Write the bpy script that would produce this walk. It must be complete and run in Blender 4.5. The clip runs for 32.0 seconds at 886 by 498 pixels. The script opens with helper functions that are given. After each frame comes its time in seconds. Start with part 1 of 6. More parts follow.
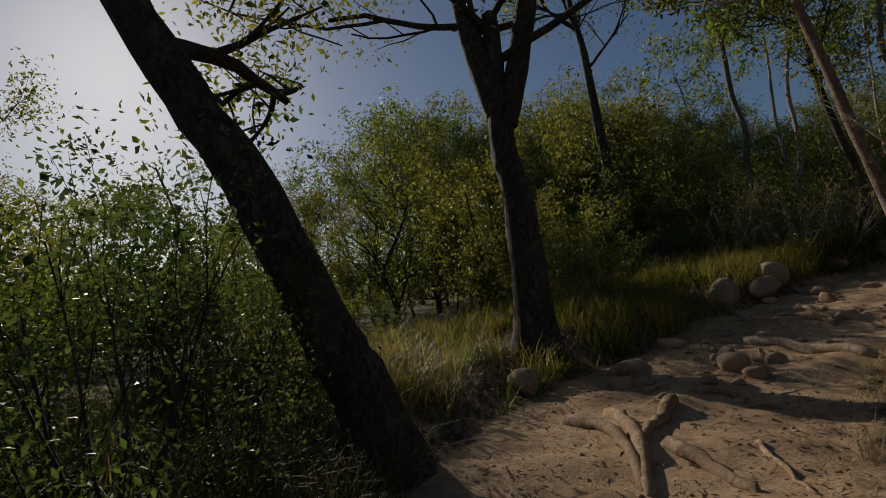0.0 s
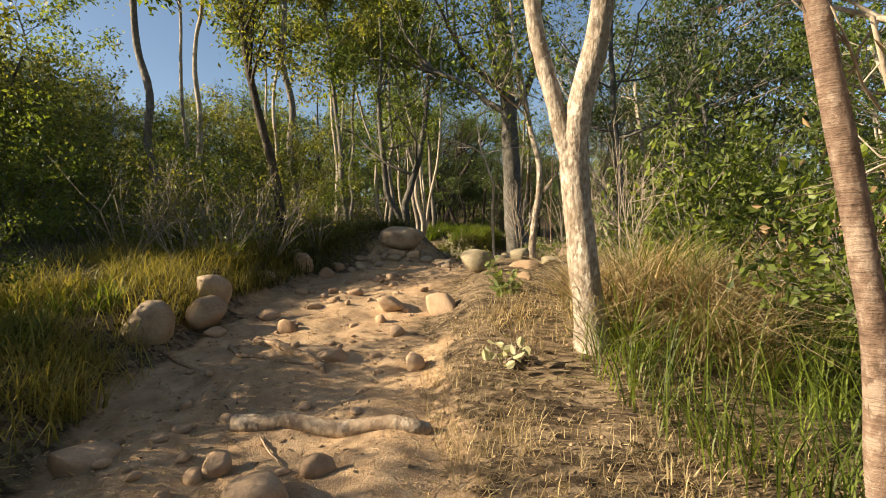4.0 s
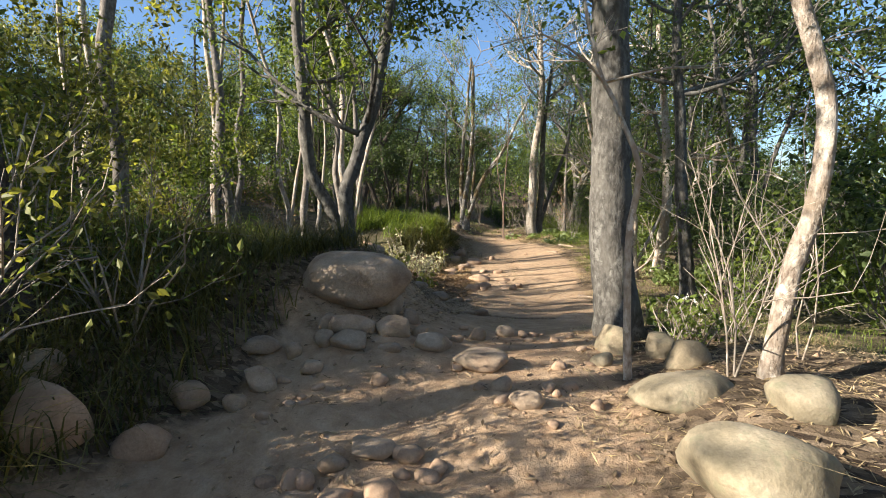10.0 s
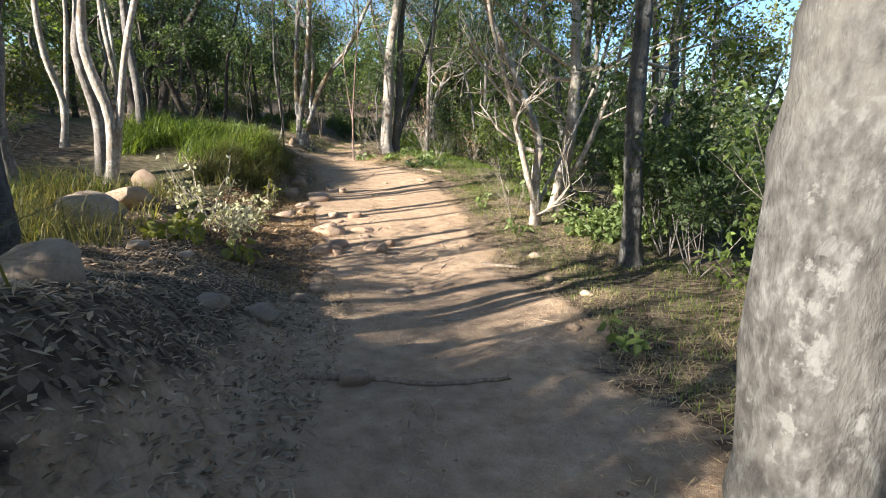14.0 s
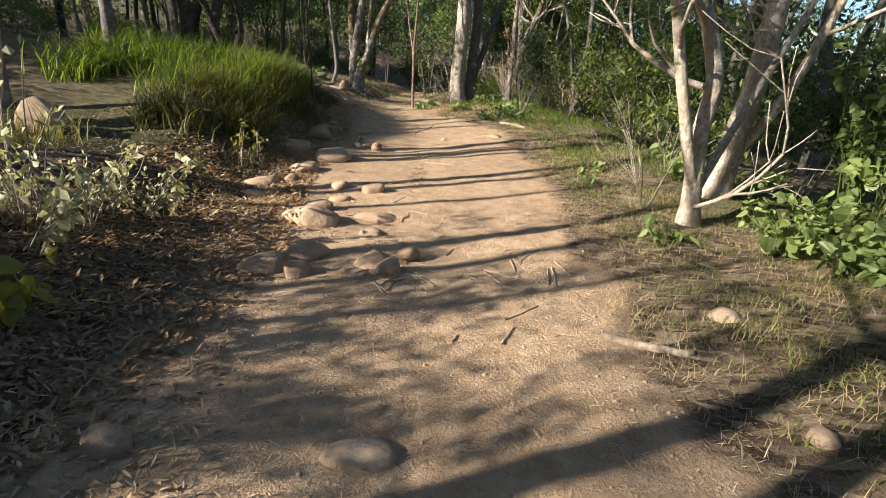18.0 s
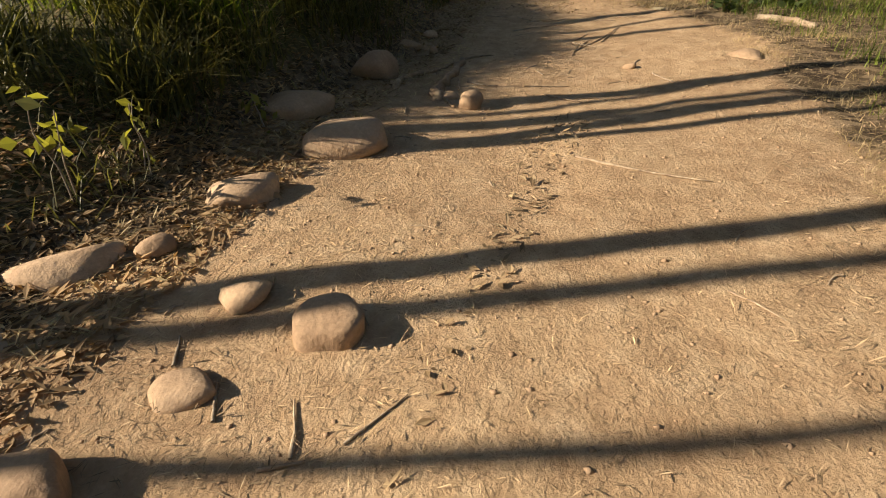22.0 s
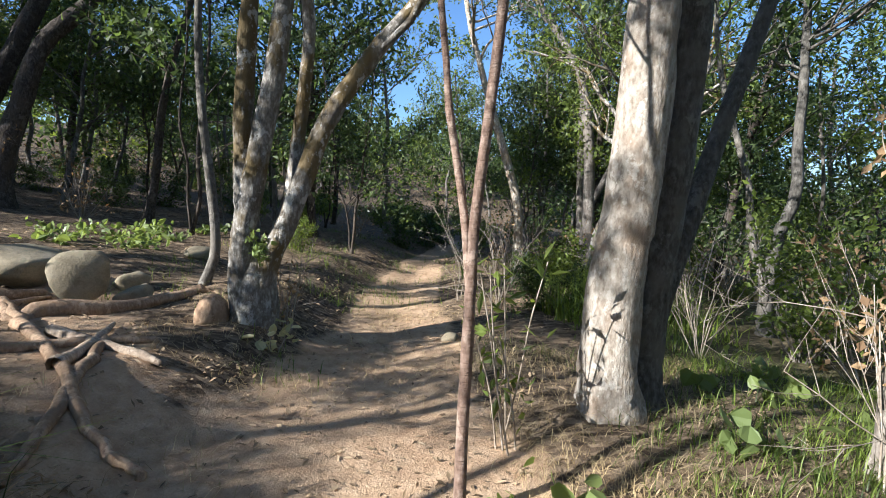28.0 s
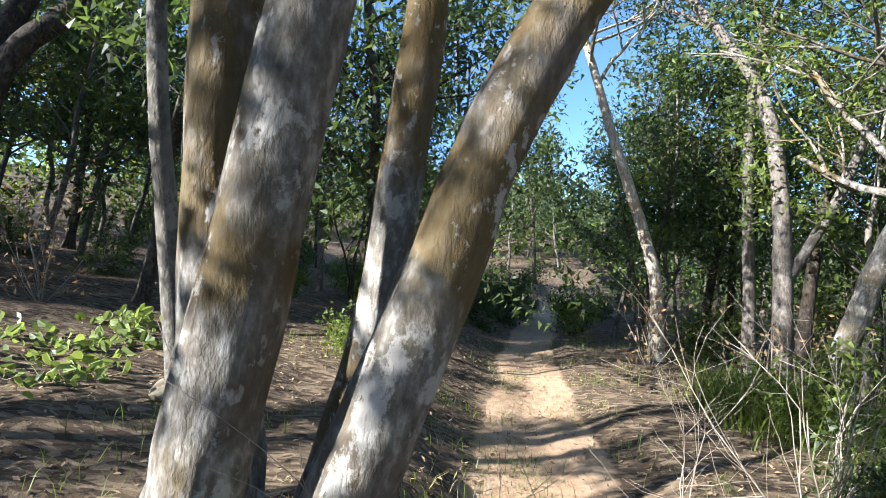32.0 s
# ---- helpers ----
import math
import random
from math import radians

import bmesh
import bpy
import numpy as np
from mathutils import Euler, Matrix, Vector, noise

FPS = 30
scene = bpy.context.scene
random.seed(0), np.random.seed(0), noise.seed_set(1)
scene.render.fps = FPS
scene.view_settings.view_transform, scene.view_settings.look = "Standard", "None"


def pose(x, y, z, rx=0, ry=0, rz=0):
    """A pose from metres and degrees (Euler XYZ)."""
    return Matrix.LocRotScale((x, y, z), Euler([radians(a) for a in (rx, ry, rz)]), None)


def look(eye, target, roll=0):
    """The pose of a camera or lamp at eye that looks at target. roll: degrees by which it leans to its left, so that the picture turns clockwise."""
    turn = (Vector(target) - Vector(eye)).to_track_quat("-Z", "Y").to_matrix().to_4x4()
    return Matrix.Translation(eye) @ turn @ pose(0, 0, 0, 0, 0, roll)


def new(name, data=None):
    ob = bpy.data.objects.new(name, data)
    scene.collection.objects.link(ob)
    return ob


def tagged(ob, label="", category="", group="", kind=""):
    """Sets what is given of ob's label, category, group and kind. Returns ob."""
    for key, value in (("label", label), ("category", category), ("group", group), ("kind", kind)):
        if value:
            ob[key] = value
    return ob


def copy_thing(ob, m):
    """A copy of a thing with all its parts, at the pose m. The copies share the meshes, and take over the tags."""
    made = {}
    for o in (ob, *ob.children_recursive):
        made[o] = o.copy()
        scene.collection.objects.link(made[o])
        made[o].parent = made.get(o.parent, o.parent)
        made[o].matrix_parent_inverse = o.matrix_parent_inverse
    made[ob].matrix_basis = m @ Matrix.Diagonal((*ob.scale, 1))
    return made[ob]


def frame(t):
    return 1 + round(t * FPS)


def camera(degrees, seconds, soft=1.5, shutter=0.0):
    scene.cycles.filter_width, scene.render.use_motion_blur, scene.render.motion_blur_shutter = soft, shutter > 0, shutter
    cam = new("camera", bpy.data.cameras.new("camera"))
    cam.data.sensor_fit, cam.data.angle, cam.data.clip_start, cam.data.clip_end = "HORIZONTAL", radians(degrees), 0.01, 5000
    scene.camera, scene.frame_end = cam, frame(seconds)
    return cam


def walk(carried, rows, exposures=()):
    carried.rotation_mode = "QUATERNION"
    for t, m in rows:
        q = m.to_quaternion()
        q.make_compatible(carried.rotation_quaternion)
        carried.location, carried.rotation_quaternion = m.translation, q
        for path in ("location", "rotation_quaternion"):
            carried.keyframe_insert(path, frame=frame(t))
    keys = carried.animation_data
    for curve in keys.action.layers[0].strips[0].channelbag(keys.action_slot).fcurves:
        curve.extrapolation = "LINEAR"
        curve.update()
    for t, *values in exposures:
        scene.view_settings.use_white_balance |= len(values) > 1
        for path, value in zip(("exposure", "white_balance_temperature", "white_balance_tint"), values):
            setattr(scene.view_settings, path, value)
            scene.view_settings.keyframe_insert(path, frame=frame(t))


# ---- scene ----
cam = camera(81.5, 32.0, soft=1.0)
PATH = [
    (0.0, pose(0.161, -0.051, 1.222, 94.46, 6.56, -0.74)),
    (0.5, pose(0.187, 0.564, 1.261, 94.38, 5.69, -18.76)),
    (1.0, pose(0.221, 1.149, 1.315, 93.78, 4.95, -33.86)),
    (1.5, pose(0.242, 1.702, 1.401, 92.95, 4.20, -46.40)),
    (2.0, pose(0.243, 2.196, 1.446, 91.38, 3.49, -57.54)),
    (2.5, pose(0.243, 2.683, 1.477, 89.29, 2.66, -63.93)),
    (4.5, pose(1.731, 4.104, 1.564, 87.87, 2.06, -67.59)),
    (5.0, pose(2.183, 4.396, 1.631, 88.28, 2.04, -67.76)),
    (5.5, pose(2.597, 4.659, 1.690, 88.08, 1.19, -67.50)),
    (6.0, pose(3.020, 5.017, 1.714, 86.89, 0.45, -67.35)),
    (6.5, pose(3.484, 5.376, 1.777, 86.29, 1.33, -68.70)),
    (7.0, pose(4.000, 5.689, 1.838, 86.29, 1.75, -68.25)),
    (7.5, pose(4.534, 5.981, 1.865, 86.84, 1.70, -68.99)),
    (8.0, pose(5.041, 6.213, 1.902, 86.97, 1.83, -70.90)),
    (8.5, pose(5.521, 6.413, 2.016, 86.48, 0.07, -71.23)),
    (9.0, pose(5.970, 6.726, 2.065, 85.73, -0.54, -72.33)),
    (9.5, pose(6.446, 7.068, 2.070, 85.36, 0.60, -75.00)),
    (10.0, pose(6.965, 7.383, 2.108, 84.53, 0.40, -78.60)),
    (10.5, pose(7.455, 7.682, 2.119, 83.27, 0.17, -85.28)),
    (11.0, pose(7.923, 7.844, 2.104, 81.51, -0.01, -91.81)),
    (11.5, pose(8.419, 7.898, 2.154, 81.10, -0.65, -93.92)),
    (12.0, pose(8.892, 7.971, 2.211, 80.81, -1.09, -94.40)),
    (12.5, pose(9.388, 8.050, 2.244, 81.19, -1.03, -94.66)),
    (13.0, pose(9.969, 8.067, 2.259, 80.14, -1.86, -94.51)),
    (13.5, pose(10.553, 8.098, 2.229, 76.56, -2.31, -96.16)),
    (15.5, pose(12.559, 7.797, 1.985, 69.69, -0.43, -92.11)),
    (16.0, pose(13.035, 7.729, 1.926, 68.81, 0.88, -88.63)),
    (16.5, pose(13.522, 7.695, 1.815, 68.29, 0.89, -86.71)),
    (17.0, pose(14.070, 7.686, 1.736, 69.41, 0.76, -87.10)),
    (17.5, pose(14.664, 7.621, 1.649, 71.34, -1.28, -87.05)),
    (18.0, pose(15.254, 7.576, 1.548, 70.15, -2.97, -86.48)),
    (18.5, pose(15.855, 7.508, 1.458, 67.45, -3.51, -84.17)),
    (19.0, pose(16.484, 7.440, 1.426, 65.85, -3.26, -81.45)),
    (19.5, pose(17.117, 7.412, 1.399, 64.08, -1.45, -81.80)),
    (20.0, pose(17.726, 7.373, 1.344, 60.01, -0.60, -80.49)),
    (20.5, pose(18.294, 7.375, 1.263, 53.61, -0.33, -76.60)),
    (21.0, pose(18.880, 7.462, 1.251, 50.71, 1.42, -73.15)),
    (21.5, pose(19.491, 7.589, 1.271, 53.10, 2.74, -68.47)),
    (22.0, pose(20.121, 7.709, 1.293, 58.46, 2.27, -66.77)),
    (22.5, pose(20.781, 7.842, 1.356, 65.49, 1.87, -67.53)),
    (23.0, pose(21.441, 7.997, 1.432, 69.69, 2.17, -68.28)),
    (23.5, pose(22.118, 8.151, 1.489, 71.53, 2.55, -71.50)),
    (24.0, pose(22.773, 8.296, 1.508, 72.54, 2.60, -73.02)),
    (24.5, pose(23.411, 8.447, 1.535, 74.03, 1.97, -73.88)),
    (25.0, pose(24.036, 8.602, 1.569, 75.81, 0.84, -76.87)),
    (25.5, pose(24.653, 8.739, 1.612, 78.45, -0.37, -78.86)),
    (26.0, pose(25.273, 8.869, 1.651, 80.98, -0.97, -80.79)),
    (26.5, pose(25.871, 8.986, 1.668, 81.37, -0.86, -81.77)),
    (28.5, pose(27.897, 9.674, 2.210, 84.97, -2.58, -92.16)),
    (29.0, pose(28.373, 9.915, 2.254, 86.27, -1.03, -92.43)),
    (29.5, pose(28.874, 10.156, 2.291, 87.52, 0.00, -86.76)),
    (30.0, pose(29.336, 10.453, 2.350, 88.53, 1.26, -78.56)),
    (30.5, pose(29.813, 10.732, 2.401, 89.83, 2.04, -74.38)),
    (31.0, pose(30.368, 10.868, 2.407, 89.69, 0.67, -75.31)),
    (31.5, pose(30.989, 10.899, 2.355, 89.15, -1.94, -80.23)),
    (32.0, pose(31.670, 10.856, 2.339, 89.48, -3.40, -85.27)),
]
EXPOSURES = [(0, -0.9, 6600, 10), (0.5, 0.25, 7600, 10), (1, 0.9, 8200, 10), (2, 1.4, 8600, 10), (2.6, 1.3, 8500, 10), (4.5, 1.25, 7700, 10), (6, 1.12, 7500, 10), (7, 1.28, 7300, 10),
             (9, 1.47, 6250, 10), (10, 1.55, 6200, 10), (11, 1.58, 5950, 10), (12, 1.72, 5850, 10), (13, 1.75, 5550, 10), (16, 2.0, 6150, 10), (18, 1.4, 6100, 10), (20, 1.05, 6700, 10), (21, 1.0, 7000, 10), (22, 0.95, 7300, 10),
             (22.8, 0.5, 6900, 10), (23.2, 0.5, 6900, 10), (24, 1.6, 6300, 10), (25, 1.5, 5400, 10), (26.5, 1.75, 5700, 10), (28.5, 1.5, 5400, 10), (29.2, 1.5, 5450, 10), (30, 1.85, 5450, 10), (32, 2.05, 5400, 10)]
walk(cam, PATH, EXPOSURES)

# ---------------- sky and sun ----------------
SUN = Vector((-0.457, 0.775, 0.436)).normalized()
world = bpy.data.worlds.new("sky")
scene.world = world
world.use_nodes = True
wn, wl = world.node_tree.nodes, world.node_tree.links
sky = wn.new("ShaderNodeTexSky")
sky.sky_type, sky.sun_disc = "NISHITA", False
sky.sun_elevation, sky.sun_rotation = math.asin(SUN.z), math.atan2(SUN.x, SUN.y) % (2 * math.pi)
sky.altitude, sky.air_density, sky.dust_density, sky.ozone_density = 200, 1.0, 1.0, 4.0
wn["Background"].inputs["Strength"].default_value = 0.07
wl.new(sky.outputs["Color"], wn["Background"].inputs["Color"])
sun = new("sun", bpy.data.lights.new("sun", "SUN"))
sun.data.energy, sun.data.angle, sun.data.color = 5.0, radians(0.53), (1.0, 0.9, 0.76)
sun.matrix_world = look((0, 0, 0), -SUN)
sun.location = SUN * 60


# ---------------- materials ----------------
def graph(name):
    m = bpy.data.materials.new(name)
    m.use_nodes = True
    n, l = m.node_tree.nodes, m.node_tree.links
    return m, n, l, n["Principled BSDF"]


def add(n, kind, **values):
    node = n.new("ShaderNode" + kind)
    for key, v in values.items():
        node.inputs[key.replace("_", " ")].default_value = v
    return node


def ramp(n, l, source, stops):
    r = n.new("ShaderNodeValToRGB")
    e = r.color_ramp.elements
    e[0].position, e[0].color = stops[0][0], (*stops[0][1], 1)
    e[1].position, e[1].color = stops[-1][0], (*stops[-1][1], 1)
    for p, c in stops[1:-1]:
        e.new(p).color = (*c, 1)
    l.new(source, r.inputs["Fac"])
    return r.outputs["Color"]


def mix(n, l, kind, fac, a, b):
    m = n.new("ShaderNodeMix")
    m.data_type, m.blend_type = "RGBA", kind
    for socket, v in ((m.inputs[0], fac), (m.inputs[6], a), (m.inputs[7], b)):
        if isinstance(v, bpy.types.NodeSocket):
            l.new(v, socket)
        else:
            socket.default_value = v if isinstance(v, float) else (*v, 1)
    return m.outputs[2]


def rescaled(n, l, scale):
    g = n.new("ShaderNodeNewGeometry")
    m = n.new("ShaderNodeMapping")
    m.inputs["Scale"].default_value = scale
    l.new(g.outputs["Position"], m.inputs["Vector"])
    return m.outputs["Vector"]


def noisy(n, l, vector, scale, detail=5.0, rough=0.6):
    t = add(n, "TexNoise", Scale=scale, Detail=detail, Roughness=rough)
    l.new(vector, t.inputs["Vector"])
    return t.outputs["Fac"]


def bumped(n, l, height, strength, distance, normal=None):
    b = add(n, "Bump", Strength=strength, Distance=distance)
    l.new(height, b.inputs["Height"])
    if normal is not None:
        l.new(normal, b.inputs["Normal"])
    return b.outputs["Normal"]


def bark_material(name, dark, mid, light, blotch, rough_bump, moss=None, ringed=False):
    m, n, l, p = graph(name)
    v = rescaled(n, l, (1, 1, 0.5))
    rings = rescaled(n, l, (0.35, 0.35, 2.2))
    fine = noisy(n, l, v, 28, 6)
    col = ramp(n, l, fine, [(0.3, dark), (0.5, mid), (0.72, light)])
    w = rescaled(n, l, (1, 1, 0.7))
    big = noisy(n, l, w, 3.5, 4)
    col = mix(n, l, "MIX", ramp(n, l, big, [(0.5, (0, 0, 0)), (0.62, (0.75, 0.75, 0.75))]), col, blotch)
    if moss:
        col = mix(n, l, "MIX", ramp(n, l, noisy(n, l, w, 1.7, 6), [(0.47, (0, 0, 0)), (0.56, (0.85, 0.85, 0.85))]), col, moss)
    spots = noisy(n, l, w, 14, 3)
    col = mix(n, l, "MIX", ramp(n, l, spots, [(0.63, (0, 0, 0)), (0.68, (0.6, 0.6, 0.6))]), col, light)
    crust = noisy(n, l, rescaled(n, l, (1, 1, 0.8)), 5.5, 6, 0.7)
    col = mix(n, l, "MIX", ramp(n, l, crust, [(0.57, (0, 0, 0)), (0.61, (0.75, 0.75, 0.75))]), col, tuple(min(1.0, c * 1.12) for c in light))
    info = n.new("ShaderNodeObjectInfo")
    col = mix(n, l, "MULTIPLY", 1.0, col, ramp(n, l, info.outputs["Random"], [(0.0, (0.8, 0.8, 0.8)), (1.0, (1.15, 1.12, 1.08))]))
    l.new(col, p.inputs["Base Color"])
    p.inputs["Roughness"].default_value = 0.85
    p.inputs["Specular IOR Level"].default_value = 0.25
    crack = noisy(n, l, rings if ringed else v, 16, 7, 0.65)
    l.new(bumped(n, l, fine, 0.6, 0.012, bumped(n, l, crack, 0.9, rough_bump * 1.4)), p.inputs["Normal"])
    return m


BARK_DARK = bark_material("dark_bark", (0.025, 0.02, 0.016), (0.06, 0.048, 0.038), (0.13, 0.11, 0.09), (0.09, 0.07, 0.05), 0.03)
BARK_GREY = bark_material("grey_bark", (0.09, 0.078, 0.065), (0.18, 0.155, 0.13), (0.3, 0.275, 0.24), (0.14, 0.12, 0.1), 0.012)
BARK_LICHEN = bark_material("lichened_bark", (0.05, 0.045, 0.038), (0.105, 0.096, 0.082), (0.2, 0.19, 0.165), (0.16, 0.145, 0.12), 0.014)
BARK_PALE = bark_material("pale_bark", (0.2, 0.155, 0.11), (0.4, 0.345, 0.275), (0.58, 0.53, 0.45), (0.3, 0.22, 0.15), 0.014)
BARK_MOSSY = bark_material("mossy_pale_bark", (0.1, 0.088, 0.07), (0.21, 0.19, 0.16), (0.46, 0.44, 0.4), (0.12, 0.095, 0.065), 0.016, moss=(0.13, 0.09, 0.03))
BARK_FLAKY = bark_material("flaky_bark", (0.15, 0.11, 0.08), (0.36, 0.3, 0.24), (0.56, 0.5, 0.42), (0.22, 0.17, 0.12), 0.035)
BARK_RED = bark_material("reddish_bark", (0.1, 0.066, 0.048), (0.2, 0.135, 0.1), (0.33, 0.255, 0.2), (0.23, 0.155, 0.115), 0.015, ringed=True)
WOOD_DRY = bark_material("weathered_wood", (0.2, 0.15, 0.11), (0.36, 0.28, 0.2), (0.52, 0.43, 0.33), (0.27, 0.19, 0.13), 0.008)
ROOT_WOOD = bark_material("dusty_root", (0.2, 0.13, 0.08), (0.32, 0.22, 0.14), (0.46, 0.34, 0.23), (0.26, 0.17, 0.1), 0.01)
TWIG = bark_material("dead_twig", (0.19, 0.15, 0.115), (0.32, 0.27, 0.21), (0.47, 0.41, 0.34), (0.26, 0.21, 0.16), 0.004)


def leaf_material(name, dark, light, glow, share=0.4, rough=0.5):
    m, n, l, p = graph(name)
    g = n.new("ShaderNodeNewGeometry")
    col = ramp(n, l, g.outputs["Random Per Island"], [(0.0, dark), (0.7, light), (1.0, tuple(c * 1.35 for c in light))])
    patch = noisy(n, l, rescaled(n, l, (1, 1, 1)), 0.9, 2)
    col = mix(n, l, "MULTIPLY", 1.0, col, ramp(n, l, patch, [(0.3, (0.7, 0.72, 0.7)), (0.7, (1.2, 1.15, 1.0))]))
    l.new(col, p.inputs["Base Color"])
    p.inputs["Roughness"].default_value = rough
    p.inputs["Specular IOR Level"].default_value = 0.35
    t = n.new("ShaderNodeBsdfTranslucent")
    l.new(mix(n, l, "MULTIPLY", 1.0, col, glow), t.inputs["Color"])
    s = n.new("ShaderNodeMixShader")
    s.inputs[0].default_value = share
    l.new(p.outputs[0], s.inputs[1])
    l.new(t.outputs[0], s.inputs[2])
    l.new(s.outputs[0], n["Material Output"].inputs["Surface"])
    return m


LEAF_GREEN = leaf_material("green_leaves", (0.035, 0.055, 0.014), (0.15, 0.195, 0.045), (2.2, 2.1, 1.0), 0.4, 0.5)
LEAF_OLIVE = leaf_material("olive_leaves", (0.05, 0.06, 0.018), (0.22, 0.225, 0.06), (2.0, 1.9, 0.9), 0.4, 0.5)
LEAF_DEEP = leaf_material("deep_green_leaves", (0.024, 0.038, 0.014), (0.085, 0.115, 0.045), (2.0, 2.1, 1.1), 0.4, 0.46)
LEAF_BROAD = leaf_material("fresh_broad_leaves", (0.08, 0.115, 0.035), (0.2, 0.25, 0.09), (1.7, 1.7, 0.9), 0.35, 0.45)
LEAF_PALE = leaf_material("pale_leaves", (0.3, 0.3, 0.18), (0.5, 0.47, 0.3), (1.3, 1.3, 0.8), 0.3)
LEAF_DRY = leaf_material("dry_brown_leaves", (0.16, 0.1, 0.055), (0.34, 0.23, 0.13), (1.4, 1.2, 0.8), 0.25, 0.8)
GRASS_GREEN = leaf_material("green_grass", (0.035, 0.06, 0.01), (0.17, 0.22, 0.045), (1.9, 1.9, 0.8))
GRASS_GOLD = leaf_material("golden_grass", (0.14, 0.13, 0.04), (0.32, 0.28, 0.1), (1.7, 1.6, 0.8))
GRASS_STRAW = leaf_material("straw", (0.26, 0.19, 0.1), (0.5, 0.4, 0.24), (1.3, 1.2, 0.9), 0.25, 0.75)
# darker grass: the shade of banks and bushes is put into its colour
GRASS_SHADE = leaf_material("shade_toned_grass", (0.05, 0.055, 0.02), (0.15, 0.14, 0.055), (1.6, 1.6, 0.8))
STRAW_DUSTY = leaf_material("dusty_straw", (0.2, 0.14, 0.09), (0.5, 0.37, 0.25), (1.0, 0.95, 0.8), 0.1, 0.9)
PETAL = leaf_material("white_petals", (0.6, 0.6, 0.55), (0.8, 0.8, 0.76), (1.0, 1.0, 0.95), 0.3, 0.6)
LITTER = leaf_material("leaf_litter", (0.13, 0.085, 0.05), (0.38, 0.28, 0.18), (1.0, 0.9, 0.7), 0.1, 0.9)


def rock_material(name, dark, mid, light, stain):
    m, n, l, p = graph(name)
    v = rescaled(n, l, (1, 1, 1))
    fine = noisy(n, l, v, 55, 6, 0.7)
    big = noisy(n, l, v, 4.5, 5)
    col = ramp(n, l, big, [(0.3, dark), (0.5, mid), (0.72, light)])
    col = mix(n, l, "MULTIPLY", 0.8, col, ramp(n, l, fine, [(0.25, (0.7, 0.7, 0.7)), (0.7, (1.2, 1.2, 1.2))]))
    col = mix(n, l, "MIX", ramp(n, l, noisy(n, l, v, 9, 6), [(0.55, (0, 0, 0)), (0.64, (0.55, 0.55, 0.55))]), col, stain)
    info = n.new("ShaderNodeObjectInfo")
    col = mix(n, l, "MULTIPLY", 1.0, col, ramp(n, l, info.outputs["Random"], [(0.0, (0.85, 0.8, 0.76)), (0.5, (1, 1, 1)), (1.0, (1.12, 1.1, 1.08))]))
    l.new(col, p.inputs["Base Color"])
    p.inputs["Roughness"].default_value = 0.88
    l.new(bumped(n, l, fine, 0.35, 0.008, bumped(n, l, noisy(n, l, v, 11, 6), 0.5, 0.03)), p.inputs["Normal"])
    return m


ROCK = rock_material("tan_sandstone", (0.22, 0.15, 0.095), (0.36, 0.265, 0.175), (0.48, 0.38, 0.27), (0.26, 0.19, 0.12))
ROCK_GREY = rock_material("grey_green_boulder", (0.17, 0.14, 0.085), (0.27, 0.225, 0.145), (0.36, 0.305, 0.21), (0.17, 0.165, 0.095))
ROCK_DUSTY = rock_material("dust_covered_stone", (0.28, 0.18, 0.11), (0.4, 0.275, 0.175), (0.5, 0.36, 0.24), (0.33, 0.21, 0.13))


